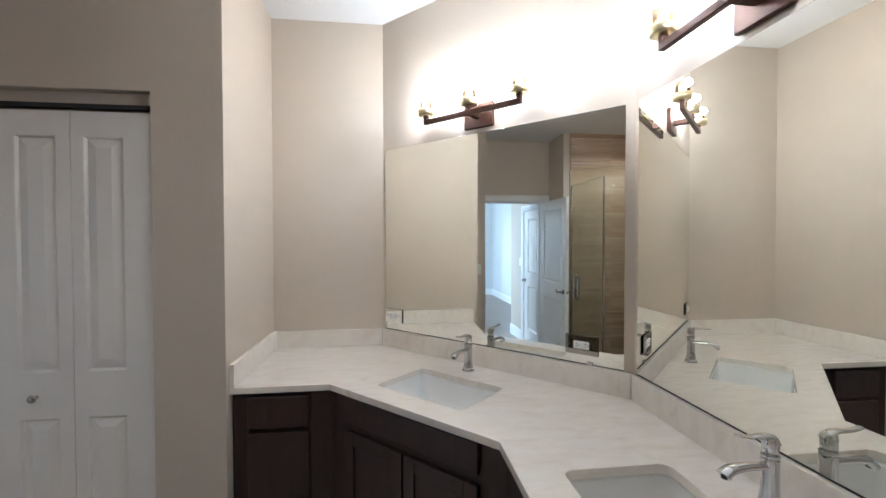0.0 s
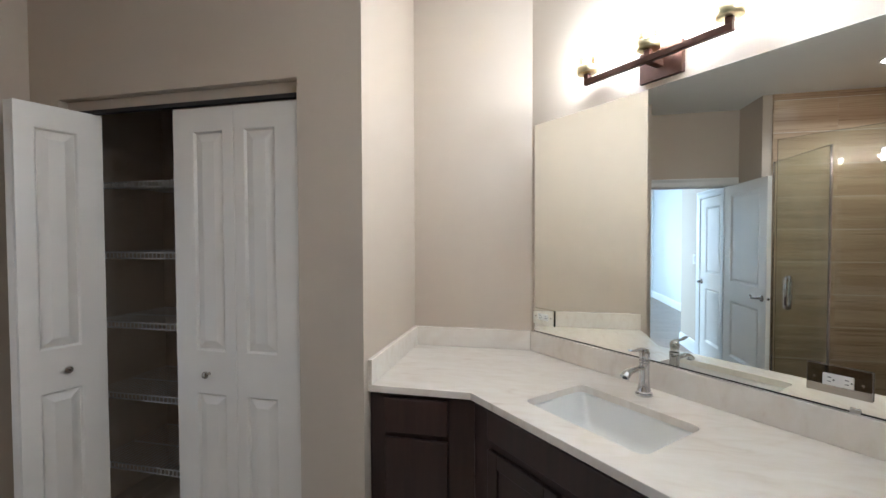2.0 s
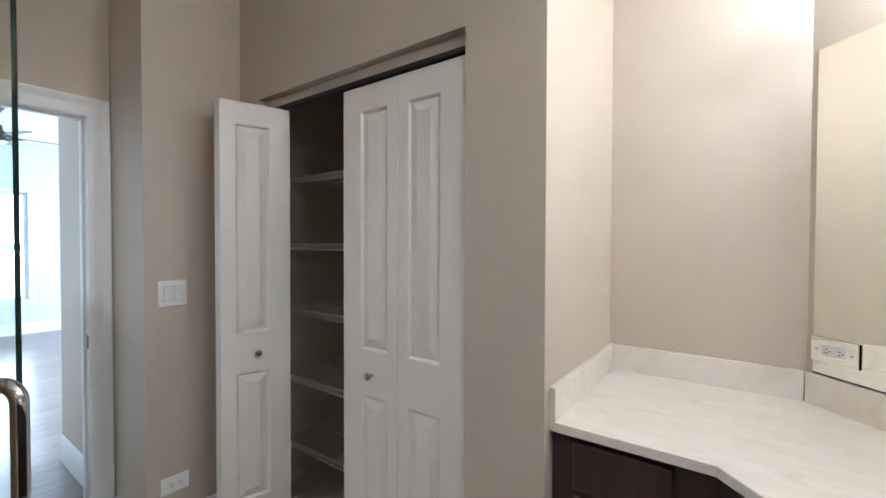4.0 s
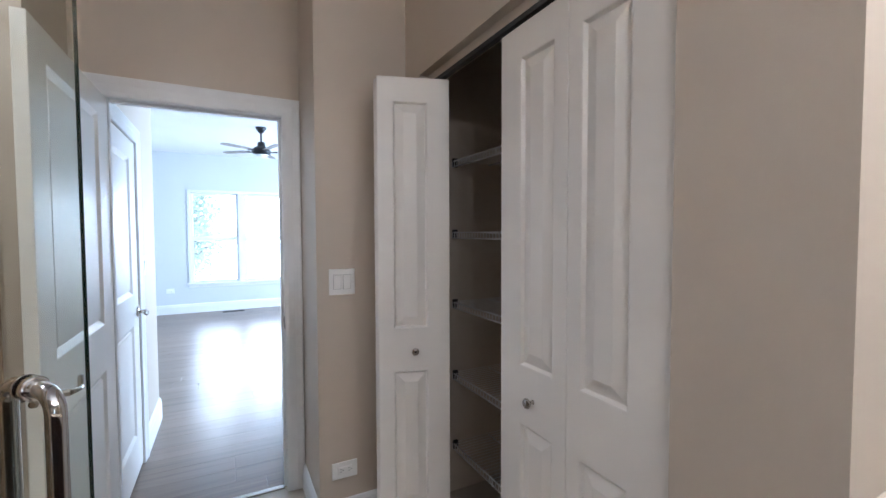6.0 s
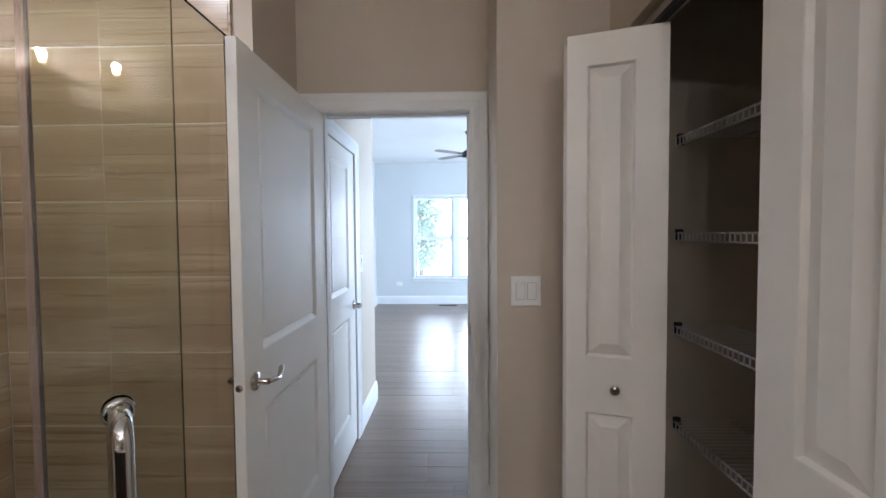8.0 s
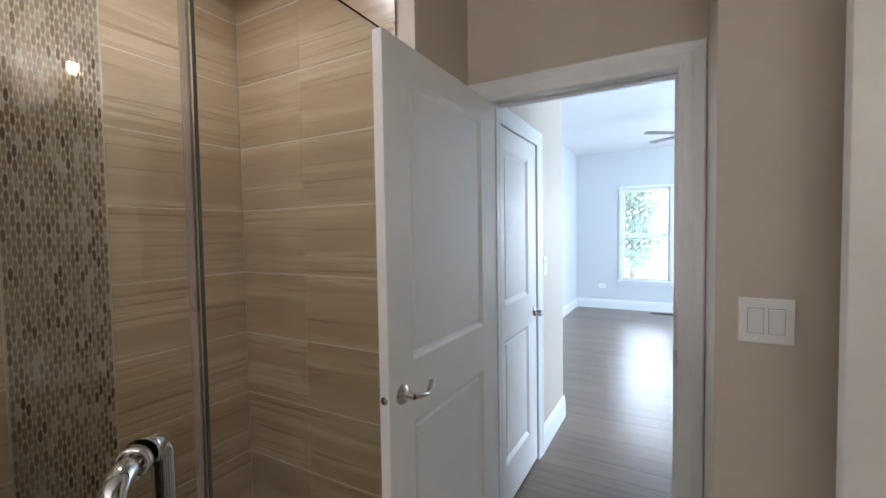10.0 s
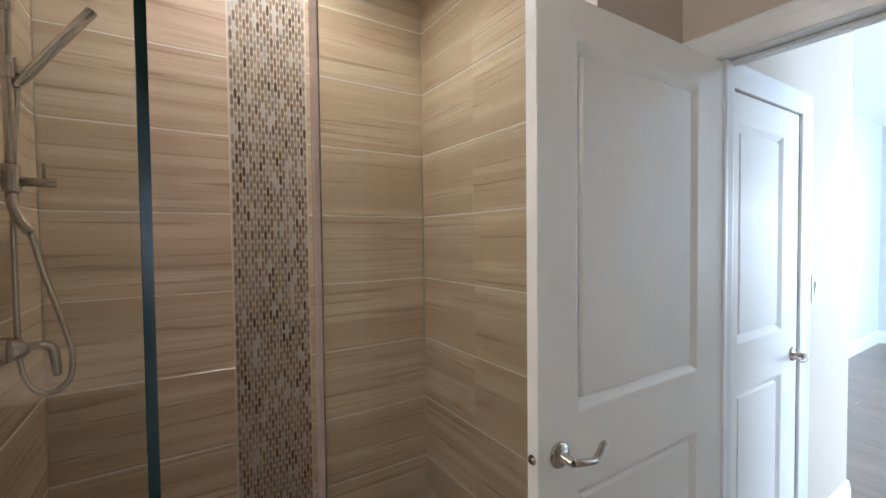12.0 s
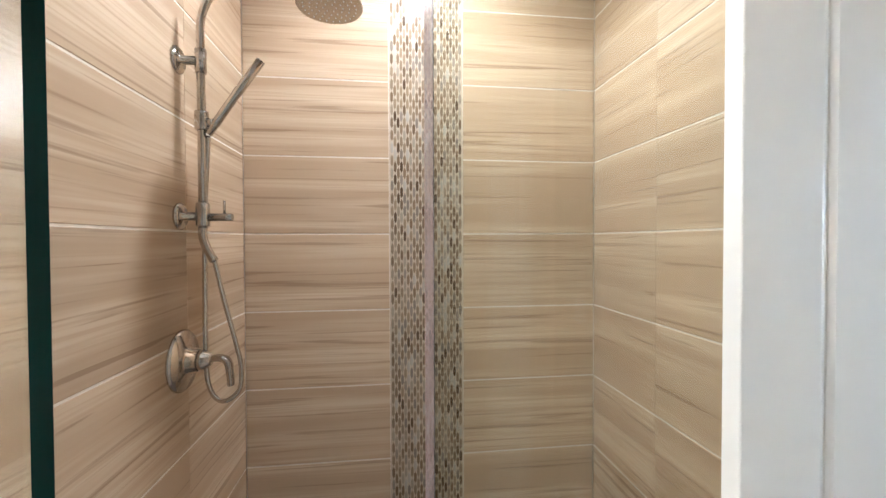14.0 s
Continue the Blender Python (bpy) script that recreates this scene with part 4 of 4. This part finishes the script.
def wire_shelf(z):
    ob = thing("wire_shelf", pose(0, 0, z), "white wire closet shelf on the closet wall", "shelf", "wire closet shelves")
    x0, x1, yf, yb = XS + 0.005, XR - T - 0.005, 1.92, 2.375
    bm = bmesh.new()
    for y, dz in ((yf, 0.0), (yf, -0.03), (yb, 0.0), ((yf + yb) / 2, -0.004)):
        tube([(x0, y, dz), (x1, y, dz)], 0.0035, 6, bm)
    part("rail", bm, M_WIRE, ob)
    verts, faces = [], []
    n = int((x1 - x0) / 0.0254)
    for i in range(n + 1):
        x = x0 + (x1 - x0) * i / n
        for p, q in (((x, yb, 0.003), (x, yf - 0.004, 0.003)), ((x, yf - 0.004, 0.003), (x, yf - 0.004, -0.032))):
            b0 = len(verts)
            r = 0.0011 if p[2] == q[2] else 0.0019
            if p[2] == q[2]:
                verts += [(x - r, p[1], p[2] - r), (x + r, p[1], p[2] - r), (x + r, p[1], p[2] + r), (x - r, p[1], p[2] + r), (x - r, q[1], p[2] - r), (x + r, q[1], p[2] - r), (x + r, q[1], p[2] + r), (x - r, q[1], p[2] + r)]
            else:
                verts += [(x - r, p[1] - r, p[2]), (x + r, p[1] - r, p[2]), (x + r, p[1] + r, p[2]), (x - r, p[1] + r, p[2]), (x - r, p[1] - r, q[2]), (x + r, p[1] - r, q[2]), (x + r, p[1] + r, q[2]), (x - r, p[1] + r, q[2])]
            for f in ((0, 1, 5, 4), (1, 2, 6, 5), (2, 3, 7, 6), (3, 0, 4, 7)):
                faces.append(tuple(b0 + j for j in f))
    me = bpy.data.meshes.new("wire_grid")
    me.from_pydata(verts, [], faces)
    me.materials.append(M_WIRE)
    w = new("wire_grid", me)
    w.parent = ob
    w["kind"] = "stuff"
    for y in (yf + 0.01,):
        part("bracket", box(x0 - 0.004, x0 + 0.012, y - 0.014, y + 0.014, -0.03, 0.016, 0.003), M_DARK, ob, "dark shelf clip")
    return ob


for z in (1.797, 1.420, 1.045, 0.657, 0.270):
    wire_shelf(z)


# ---- entry door, hall door ----
def lever_set(parent, x, z, half, direction, sides=(1, -1)):
    """Wave lever on a round rose, on the faces at y = +-half; the lever points along direction in x."""
    for s in sides:
        m = pose(x, s * half, z, -90 * s)
        r = part("handle", lathe([(0.031, 0), (0.031, 0.004), (0.028, 0.009), (0.014, 0.011), (0.011, 0.014), (0.011, 0.045), (0.009, 0.047)], 24, None, m), M_NICKEL, parent, "brushed nickel lever handle on a round rose")
        d = direction
        pts = curve_points([(x, s * (half + 0.045), z), (x + d * 0.03, s * (half + 0.055), z - 0.002), (x + d * 0.07, s * (half + 0.052), z - 0.008), (x + d * 0.105, s * (half + 0.044), z + 0.012), (x + d * 0.118, s * (half + 0.042), z + 0.014)], 6)
        part("lever", tube(pts, 0.01, 12, None, [0.0105 - 0.003 * i / len(pts) for i in range(len(pts))], 0.8), M_NICKEL, r)


LE = 0.862
DP = [(0.131, 0.702, 1.016, 1.921), (0.131, 0.702, 0.235, 0.822)]
door = thing("entry_door", pose(-1.757, 0.352, 0.012, 0, 0, 180), "white two-panel bathroom door, standing open", "door")
leaf = door_leaf(door, LE, 2.020, 0.035, DP, M_DOOR, "leaf", step=0.026, slope=0.005, depth=0.0165, raised=0.007, flat=0.003)
lever_set(leaf, 0.068, 0.93, 0.0175, 1)
part("latch", merge(bmesh.new(), lathe([(0.012, 0), (0.012, 0.0015), (0.007, 0.002), (0.007, 0.008)], 16), pose(0, 0, 0.93, 0, -90)), M_NICKEL, leaf, "round metal latch in the door edge")
for z in (0.2, 1.0, 1.8):
    part("hinge", lathe([(0.006, 0), (0.006, 0.09)], 10, None, pose(LE - 0.012, 0.021, z)), M_NICKEL, leaf)

hd = thing("hall_door", pose(HD1 - 0.002, HY - 0.019, 0.012, 0, 0, 180), "white two-panel hall door, shut", "door")
HWd = HD1 - HD0 - 0.004
hl = door_leaf(hd, HWd, 1.950, 0.035, [(0.06, HWd - 0.155, 1.052, 1.844), (0.06, HWd - 0.155, 0.22, 0.877)], M_DOOR, "leaf", step=0.026, slope=0.005, depth=0.0165, raised=0.007, flat=0.003)
lever_set(hl, HWd - 0.05, 0.94, 0.0175, -1, (-1,))


# ---- ceiling fan ----
def fan():
    ob = thing("ceiling_fan", pose(-6.38, 1.28, H), "dark bronze ceiling fan with thin blades and a light, at rest", "fan")
    part("canopy", lathe([(0.018, -0.075), (0.03, -0.07), (0.065, -0.02), (0.068, 0.0)], 24), M_BLACK, ob)
    part("downrod", lathe([(0.012, -0.20), (0.012, -0.07)], 12), M_BLACK, ob)
    part("motor", lathe([(0.06, -0.365), (0.115, -0.35), (0.12, -0.31), (0.095, -0.275), (0.05, -0.255), (0.045, -0.20), (0.03, -0.195)], 28), M_BLACK, ob)
    part("light_lens", lathe([(0.01, -0.395), (0.06, -0.385), (0.085, -0.366), (0.06, -0.364)], 24), M_FANLENS, ob, "white glass light lens")
    for i in range(5):
        a = i * 72 + 16
        bm = bmesh.new()
        add_box(bm, 0.09, 0.2, -0.02, 0.02, -0.004, 0.004, 0.002, pose(0, 0, -0.325, 0, 0, a))
        br = part("blade_arm", bm, M_BLACK, ob)
        t = prism([(0.15, -0.042), (0.50, -0.052), (0.565, -0.040), (0.575, 0), (0.565, 0.040), (0.50, 0.052), (0.15, 0.042)], -0.003, 0.003, 0.001)
        bmesh.ops.transform(t, matrix=pose(0, 0, -0.315, 0, 0, a) @ pose(0, 0, 0, 5), verts=t.verts)
        part("blade", t, M_BLADE, ob, "thin grey-brown blade")


fan()
structure("floor_vent", box(-8.75, -8.65, 0.75, 1.1, 0.0, 0.006, 0.002), M_DARK, "dark floor register by the window", "vent")


# ---- shower ----
YG = 0.148                   # line of the fixed glass
structure("shower_curb", box(SX0, SX1, YG - 0.06, YG + 0.06, 0, 0.10, 0.004), M_FLOORTILE, "beige tiled shower curb", "curb")
structure("floor_shower", box(SX0, SX1, SY, YG - 0.06, -0.006, 0.02), M_PAN, "grey-brown tiled shower floor", "floor")


def glass_sheet(parent, name, m, w, z0, z1, t=0.010):
    """Clear sheet from x 0 to w; its cut edges are a part of their own."""
    bm = bmesh.new()
    add_box(bm, 0.0008, w - 0.0008, -t / 2, t / 2, z0, z1)
    g = part(name, bm, M_GLASS, parent)
    g.matrix_basis = m
    g.visible_shadow = False
    for x0, x1 in ((0, 0.0007), (w - 0.0007, w)):
        part("glass_edge", box(x0, x1, -t / 2, t / 2, z0, z1), M_GLASSEDGE, g, "dark green polished glass edge")
    part("glass_edge", box(0.0008, w - 0.0008, -t / 2, t / 2, z1, z1 + 0.0007), M_GLASSEDGE, g, "dark green polished glass edge")
    return g


screen = thing("shower_screen", pose(SX0, YG, 0.10), "fixed clear glass shower panel on the curb", "shower screen")
FW = -1.335 - SX0
glass_sheet(screen, "panel", pose(0, 0, 0), FW, 0.003, 2.10)
part("wall_channel", box(0.0, 0.012, -0.009, 0.009, 0.0, 2.10, 0.001), M_CHROME, screen, "slim metal wall channel")
sl = part("seal", box(FW, FW + 0.017, -0.008, 0.008, 0.003, 2.10, 0.003), M_SEAL, screen, "milky vinyl strike seal")
sl.visible_shadow = False

HGX, HGY = -0.660, 0.200
GEX, GEY = -1.053, 0.641
GA = math.degrees(math.atan2(GEY - HGY, GEX - HGX))
GW = math.hypot(GEY - HGY, GEX - HGX)
gd = thing("shower_door", pose(HGX, HGY, 0.11, 0, 0, GA), "clear glass shower door standing open, with a chrome pull", "shower door")
sheet = glass_sheet(gd, "panel", pose(0.012, 0, 0), GW - 0.012, 0.004, 2.09)
for z in (0.25, 1.85):
    h = part("hinge", box(0.0, 0.065, -0.017, 0.017, z, z + 0.09, 0.003), M_CHROME, gd, "chrome glass hinge")


def pull(side):
    L, r, out = 0.225, 0.0125, 0.060
    x, z1 = GW - 0.072, 1.101
    y0 = side * 0.006
    ctrl = [(x, y0, z1 - 0.013)]
    n = 7
    for i in range(n + 1):
        a = radians(90 * i / n)
        ctrl.append((x, side * (out - 0.03 + 0.03 * math.sin(a)), z1 - 0.013 - 0.03 + 0.03 * math.cos(a)))
    for i in range(n + 1):
        a = radians(90 * i / n)
        ctrl.append((x, side * (out - 0.03 + 0.03 * math.cos(a)), z1 - L + 0.03 - 0.03 * math.sin(a) + 0.0))
    ctrl.append((x, y0, z1 - L))
    hd_ = part("pull_handle", tube(ctrl, r, 16), M_CHROME, gd, "polished chrome D-shaped pull")
    for z in (z1 - 0.013, z1 - L):
        part("collar", lathe([(0.018, 0), (0.018, 0.007), (0.0145, 0.009)], 20, None, pose(x, y0, z, -90 * side)), M_CHROME, hd_)


pull(1)
pull(-1)

# column set on the tiled wing wall
col = thing("shower_column", pose(SX1, -0.288, 0), "polished shower column with rain head and hand shower", "shower")
RX = -0.060
for z in (2.018, 1.602):
    part("wall_flange", lathe([(0.036, 0), (0.036, 0.005), (0.028, 0.011), (0.012, 0.013), (0.011, 0.055)], 28, None, pose(0, 0, z, 0, -90)), M_NICKEL, col)
arc = [(RX, 0, 1.545), (RX, 0, 1.75), (RX, 0, 2.103)]
for i in range(1, 13):
    a = radians(180 * i / 12 * 0.5)
    arc.append((RX - 0.16 + 0.16 * math.cos(a), 0, 2.103 + 0.16 * math.sin(a)))
arc += [(RX - 0.28, 0, 2.265), (RX - 0.31, 0, 2.258), (RX - 0.332, 0, 2.238), (RX - 0.338, 0, 2.218)]
part("riser", tube(arc, 0.0105, 16), M_NICKEL, col)
part("collar", lathe([(0.0145, 1.985), (0.0145, 2.048)], 20, None, pose(RX, 0, 0)), M_NICKEL, col)
part("rain_head", lathe([(0.088, 2.163), (0.091, 2.167), (0.090, 2.173), (0.05, 2.181), (0.022, 2.187), (0.018, 2.213), (0.012, 2.215)], 40, None, pose(RX - 0.338, 0, 0.018)), M_NICKEL, col, "round brushed rain shower head")
bm = bmesh.new()
for ring, cnt in ((0.018, 6), (0.036, 12), (0.054, 18), (0.072, 24)):
    for i in range(cnt):
        a = 2 * math.pi * i / cnt
        lathe([(0.0013, 2.1612), (0.0018, 2.1635)], 6, bm, pose(RX - 0.338 + ring * math.cos(a), ring * math.sin(a), 0.018))
nz = part("nozzles", bm, M_GAP, col, "grey rubber nozzles")
nz["kind"] = "stuff"
part("diverter", lathe([(0.0165, 1.575), (0.0175, 1.58), (0.0175, 1.635), (0.0145, 1.64)], 24, None, pose(RX, 0, 0)), M_NICKEL, col)
dv = part("diverter_knob", lathe([(0.011, 0), (0.011, 0.062), (0.010, 0.064)], 20, None, pose(RX - 0.012, 0, 1.60, 0, -90)), M_NICKEL, col)
part("lever_pin", tube([(RX - 0.055, 0, 1.61), (RX - 0.055, 0, 1.645)], 0.0035, 8), M_NICKEL, dv)
part("slider", lathe([(0.0165, 1.833), (0.0175, 1.838), (0.0175, 1.878), (0.0165, 1.883)], 24, None, pose(RX, 0, 0)), M_NICKEL, col)
part("bracket", tube([(RX - 0.012, 0.0, 1.858), (RX - 0.036, 0.0, 1.848)], 0.011, 12), M_NICKEL, col)
ws = [(RX - 0.016, 0, 1.823), (RX - 0.036, 0, 1.853), (RX - 0.087, 0, 1.930), (RX - 0.089, 0, 1.933), (RX - 0.154, 0, 2.026)]
part("hand_shower", tube(ws, 0.011, 14, None, [0.010, 0.0115, 0.0115, 0.0125, 0.0125], 1.0), M_NICKEL, col, "slim polished hand shower wand")
part("hose_elbow", tube(curve_points([(RX, 0, 1.575), (RX, 0, 1.545), (RX - 0.012, 0, 1.51), (RX - 0.028, 0, 1.482)], 5), 0.0115, 12), M_NICKEL, col)
hose = curve_points([(RX - 0.028, 0, 1.482), (RX - 0.05, 0.0, 1.38), (RX - 0.08, 0.0, 1.26), (RX - 0.094, 0.0, 1.185), (RX - 0.086, 0.0, 1.125), (RX - 0.047, 0.004, 1.10), (RX - 0.012, -0.004, 1.13), (RX + 0.002, -0.012, 1.21), (RX + 0.005, -0.018, 1.40), (RX + 0.003, -0.021, 1.62), (RX - 0.014, -0.006, 1.820)], 22)
part("hose", tube(hose, 0.0065, 8, None, [0.0063 + 0.0007 * (i % 2) for i in range(len(hose))]), M_NICKEL, col, "flexible metal shower hose")

vv = thing("shower_valve", pose(SX1, -0.290, 1.213), "brushed nickel shower valve with a lever", "shower valve")
part("escutcheon", lathe([(0.084, 0), (0.084, 0.004), (0.078, 0.012), (0.045, 0.020), (0.036, 0.024), (0.030, 0.045)], 36, None, pose(0, 0, 0, 0, -90)), M_NICKEL, vv)
part("hub", lathe([(0.030, 0.040), (0.026, 0.058), (0.018, 0.074), (0.014, 0.078)], 28, None, pose(0, 0, 0, 0, -90)), M_NICKEL, vv)
part("lever", tube(curve_points([(-0.06, 0, 0.0), (-0.095, 0, 0.004), (-0.118, 0, -0.006), (-0.124, 0, -0.04), (-0.126, 0, -0.072)], 6), 0.011, 14, None, [0.012 + 0.0025 * math.sin(i / 24 * 3.1) for i in range(25)], 0.75), M_NICKEL, vv)

dl = thing("downlight", pose(-1.42, -0.29, H), "round recessed downlight over the shower, lit", "ceiling light")
part("trim_ring", lathe([(0.062, -0.006), (0.085, -0.005), (0.088, 0.0)], 32), M_TRIM, dl)
lens = part("lens", lathe([(0.001, -0.0075), (0.06, -0.0075), (0.06, -0.0065)], 32), M_DOWN, dl, "lit white lens")
lamp("shower_downlight", "SPOT", look((-1.42, -0.29, H - 0.02), (-1.42, -0.42, 0)), SHOWER, WARM, radius=0.045, spot=152)


# ---- pieces of the shower walls ----
def tile_wall(wall, origin, xdir, ncols, z_lines, mat, depth=0.010):
    """Tiles as parts of a wall. origin: where local x = 0, xdir: degrees of local x; the tiles face local -y. ncols: (from, to) in x."""
    cache = {}
    inv = wall.matrix_world.inverted()
    for (a, b) in ncols:
        for z0, z1 in zip(z_lines, z_lines[1:]):
            key = (round(b - a, 4), round(z1 - z0, 4))
            if key not in cache:
                cache[key] = piece_mesh("tile", b - a - 0.0012, z1 - z0 - 0.0056, depth, mat, 0.0012)
            t = new("tile", cache[key])
            t.parent = wall
            m = pose(origin[0], origin[1], 0, 0, 0, xdir) @ pose((a + b) / 2, 0, (z0 + z1) / 2)
            t.matrix_basis = inv @ m


def object_named(name):
    return bpy.data.objects[name]


ZL = [0.02] + [0.345 + 0.3045 * i for i in range(9)] + [H]
MX0, MX1 = -1.554, -1.252
# grout backing sheets
structure("grout_back", box(SX0, SX1, SY - 0.0115, SY - 0.0015, 0, H), M_GROUT, "pale grout behind the shower tiles", "grout")
structure("grout_side", box(SX0 - 0.0115, SX0 - 0.0015, SY, 0.153, 0, H), M_GROUT, "pale grout behind the shower tiles", "grout")
structure("grout_wing", box(SX1 + 0.0015, SX1 + 0.0115, SY, 0.19, 0, H), M_GROUT, "pale grout behind the shower tiles", "grout")
wb, wsd, ww = object_named("wall_shower_back"), object_named("wall_shower_side"), object_named("wall_shower_wing")
tile_wall(wb, (SX0, SY - 0.010), 180, [(-(MX0 - SX0), 0.0)], ZL, M_TILE)
tile_wall(wb, (MX1, SY - 0.010), 180, [(-(SX1 - MX1), 0.0)], ZL, M_TILE)
tile_wall(wsd, (SX0 - 0.010, SY), 90, [(0.003, 0.425), (0.425, 0.153 - SY)], ZL, M_TILE)
tile_wall(ww, (SX1 + 0.010, SY), -90, [(-(0.19 - SY), -0.460), (-0.460, -0.003)], ZL, M_TILE)
structure("tile_edge_trim", box(SX0 - 0.0115, SX0, 0.153, 0.161, 0, H, 0.001), M_TILE, "beige tile edge strip", "trim")
structure("wing_end_cap", box(SX1 + 0.0, SX1 + T + 0.0, 0.19, 0.20, 0, H, 0.001), M_TILE, "beige tiled end of the shower wing wall", "trim")


structure("mosaic_bed", box(MX0 + 0.001, MX1 - 0.001, SY - 0.011, SY - 0.0008, 0, H - 0.001), M_BED, "tan grout bed of the mosaic strip", "grout")


def mosaic():
    """A vertical strip of small elongated hexagons."""
    pw, ph, gap = 0.0126, 0.0508, 0.0014
    tip = 0.0135
    cols = int((MX1 - MX0) / pw)
    pitch = ph
    w = (pw - gap) / 2
    hh, t = (ph - gap) / 2, tip * 0.9

    def shape(cx, cz, d):
        ring = [(cx, cz - hh), (cx + w, cz - hh + t), (cx + w, cz + hh - t), (cx, cz + hh), (cx - w, cz + hh - t), (cx - w, cz - hh + t)]
        inner = [(cx + (x - cx) * 0.86, cz + (z - cz) * 0.94) for x, z in ring]
        v = [(x, 0.0, z) for x, z in ring] + [(x, d - 0.001, z) for x, z in ring] + [(x, d, z) for x, z in inner]
        f = [tuple(range(12, 18))]
        for i in range(6):
            j = (i + 1) % 6
            f += [(i, j, j + 6, i + 6), (i + 6, j + 6, j + 12, i + 12)]
        return v, f
    v1, f1 = shape(0, 0, 0.006)
    single = bpy.data.meshes.new("mosaic_piece")
    single.from_pydata(v1, [], f1)
    single.materials.append(M_MOSAIC)
    rnd = random.Random(4)
    verts, faces = [], []
    singles = 0
    rows = int(H / pitch) + 1
    for c in range(cols):
        x = MX0 + 0.006 + pw * (c + 0.5)
        for r in range(rows):
            z = 0.03 + pitch * (r + (0.5 if c % 2 else 0.0))
            if z + hh > H - 0.002:
                continue
            if 1.28 < z < 1.72 and singles < 300:
                o = new("mosaic_piece", single)
                o.parent = wb
                o.location = (x, SY - 0.005, z)
                singles += 1
            else:
                v, f = shape(x, z, 0.006 + rnd.uniform(-0.0006, 0.0006))
                b0 = len(verts)
                verts += v
                faces += [tuple(b0 + i for i in q) for q in f]
    me = bpy.data.meshes.new("mosaic_strip")
    me.from_pydata(verts, [], faces)
    me.materials.append(M_MOSAIC)
    o = new("mosaic_strip", me)
    o.parent = wb
    o.location = (0, SY - 0.005, 0)
    o["kind"] = "stuff"


mosaic()


# ---- floors ----
def lay(floor, name, x0, x1, y0, y1, w, l, mat, along_y, depth=0.011, gap=0.0006, stagger=True, bevel=0.0008):
    rnd = random.Random(11)
    cache = {}
    inv = floor.matrix_world.inverted()
    a0, a1, b0, b1 = (x0, x1, y0, y1) if along_y else (y0, y1, x0, x1)
    a, row = a0, 0
    while a < a1 - 0.01:
        e = min(a + w, a1)
        b = b0 - (rnd.uniform(0.1, 0.9) * l if stagger else 0)
        while b < b1 - 0.01:
            s, t = max(b, b0), min(b + l, b1)
            if t - s > 0.02:
                key = (round(e - a, 2), round(t - s, 2))
                if key not in cache:
                    cache[key] = piece_mesh(name, e - a - gap, t - s - gap, depth, mat, bevel)
                    # laid flat: length along local y
                    cache[key].transform(pose(0, 0, 0, -90))
                o = new(name, cache[key])
                o.parent = floor
                o.matrix_basis = inv @ (pose((a + e) / 2, (s + t) / 2, -depth) if along_y else pose((s + t) / 2, (a + e) / 2, -depth, 0, 0, 90))
            b += l
        a = e
        row += 1


lay(object_named("floor_bedroom"), "plank", XF, XD - 0.06, YL, 4.48, 0.16, 1.25, M_PLANK, True)
lay(object_named("floor"), "floor_tile", XD - 0.03, XE, -1.5, YC + 0.75, 0.305, 0.61, M_FLOORTILE, True, 0.008, 0.004)
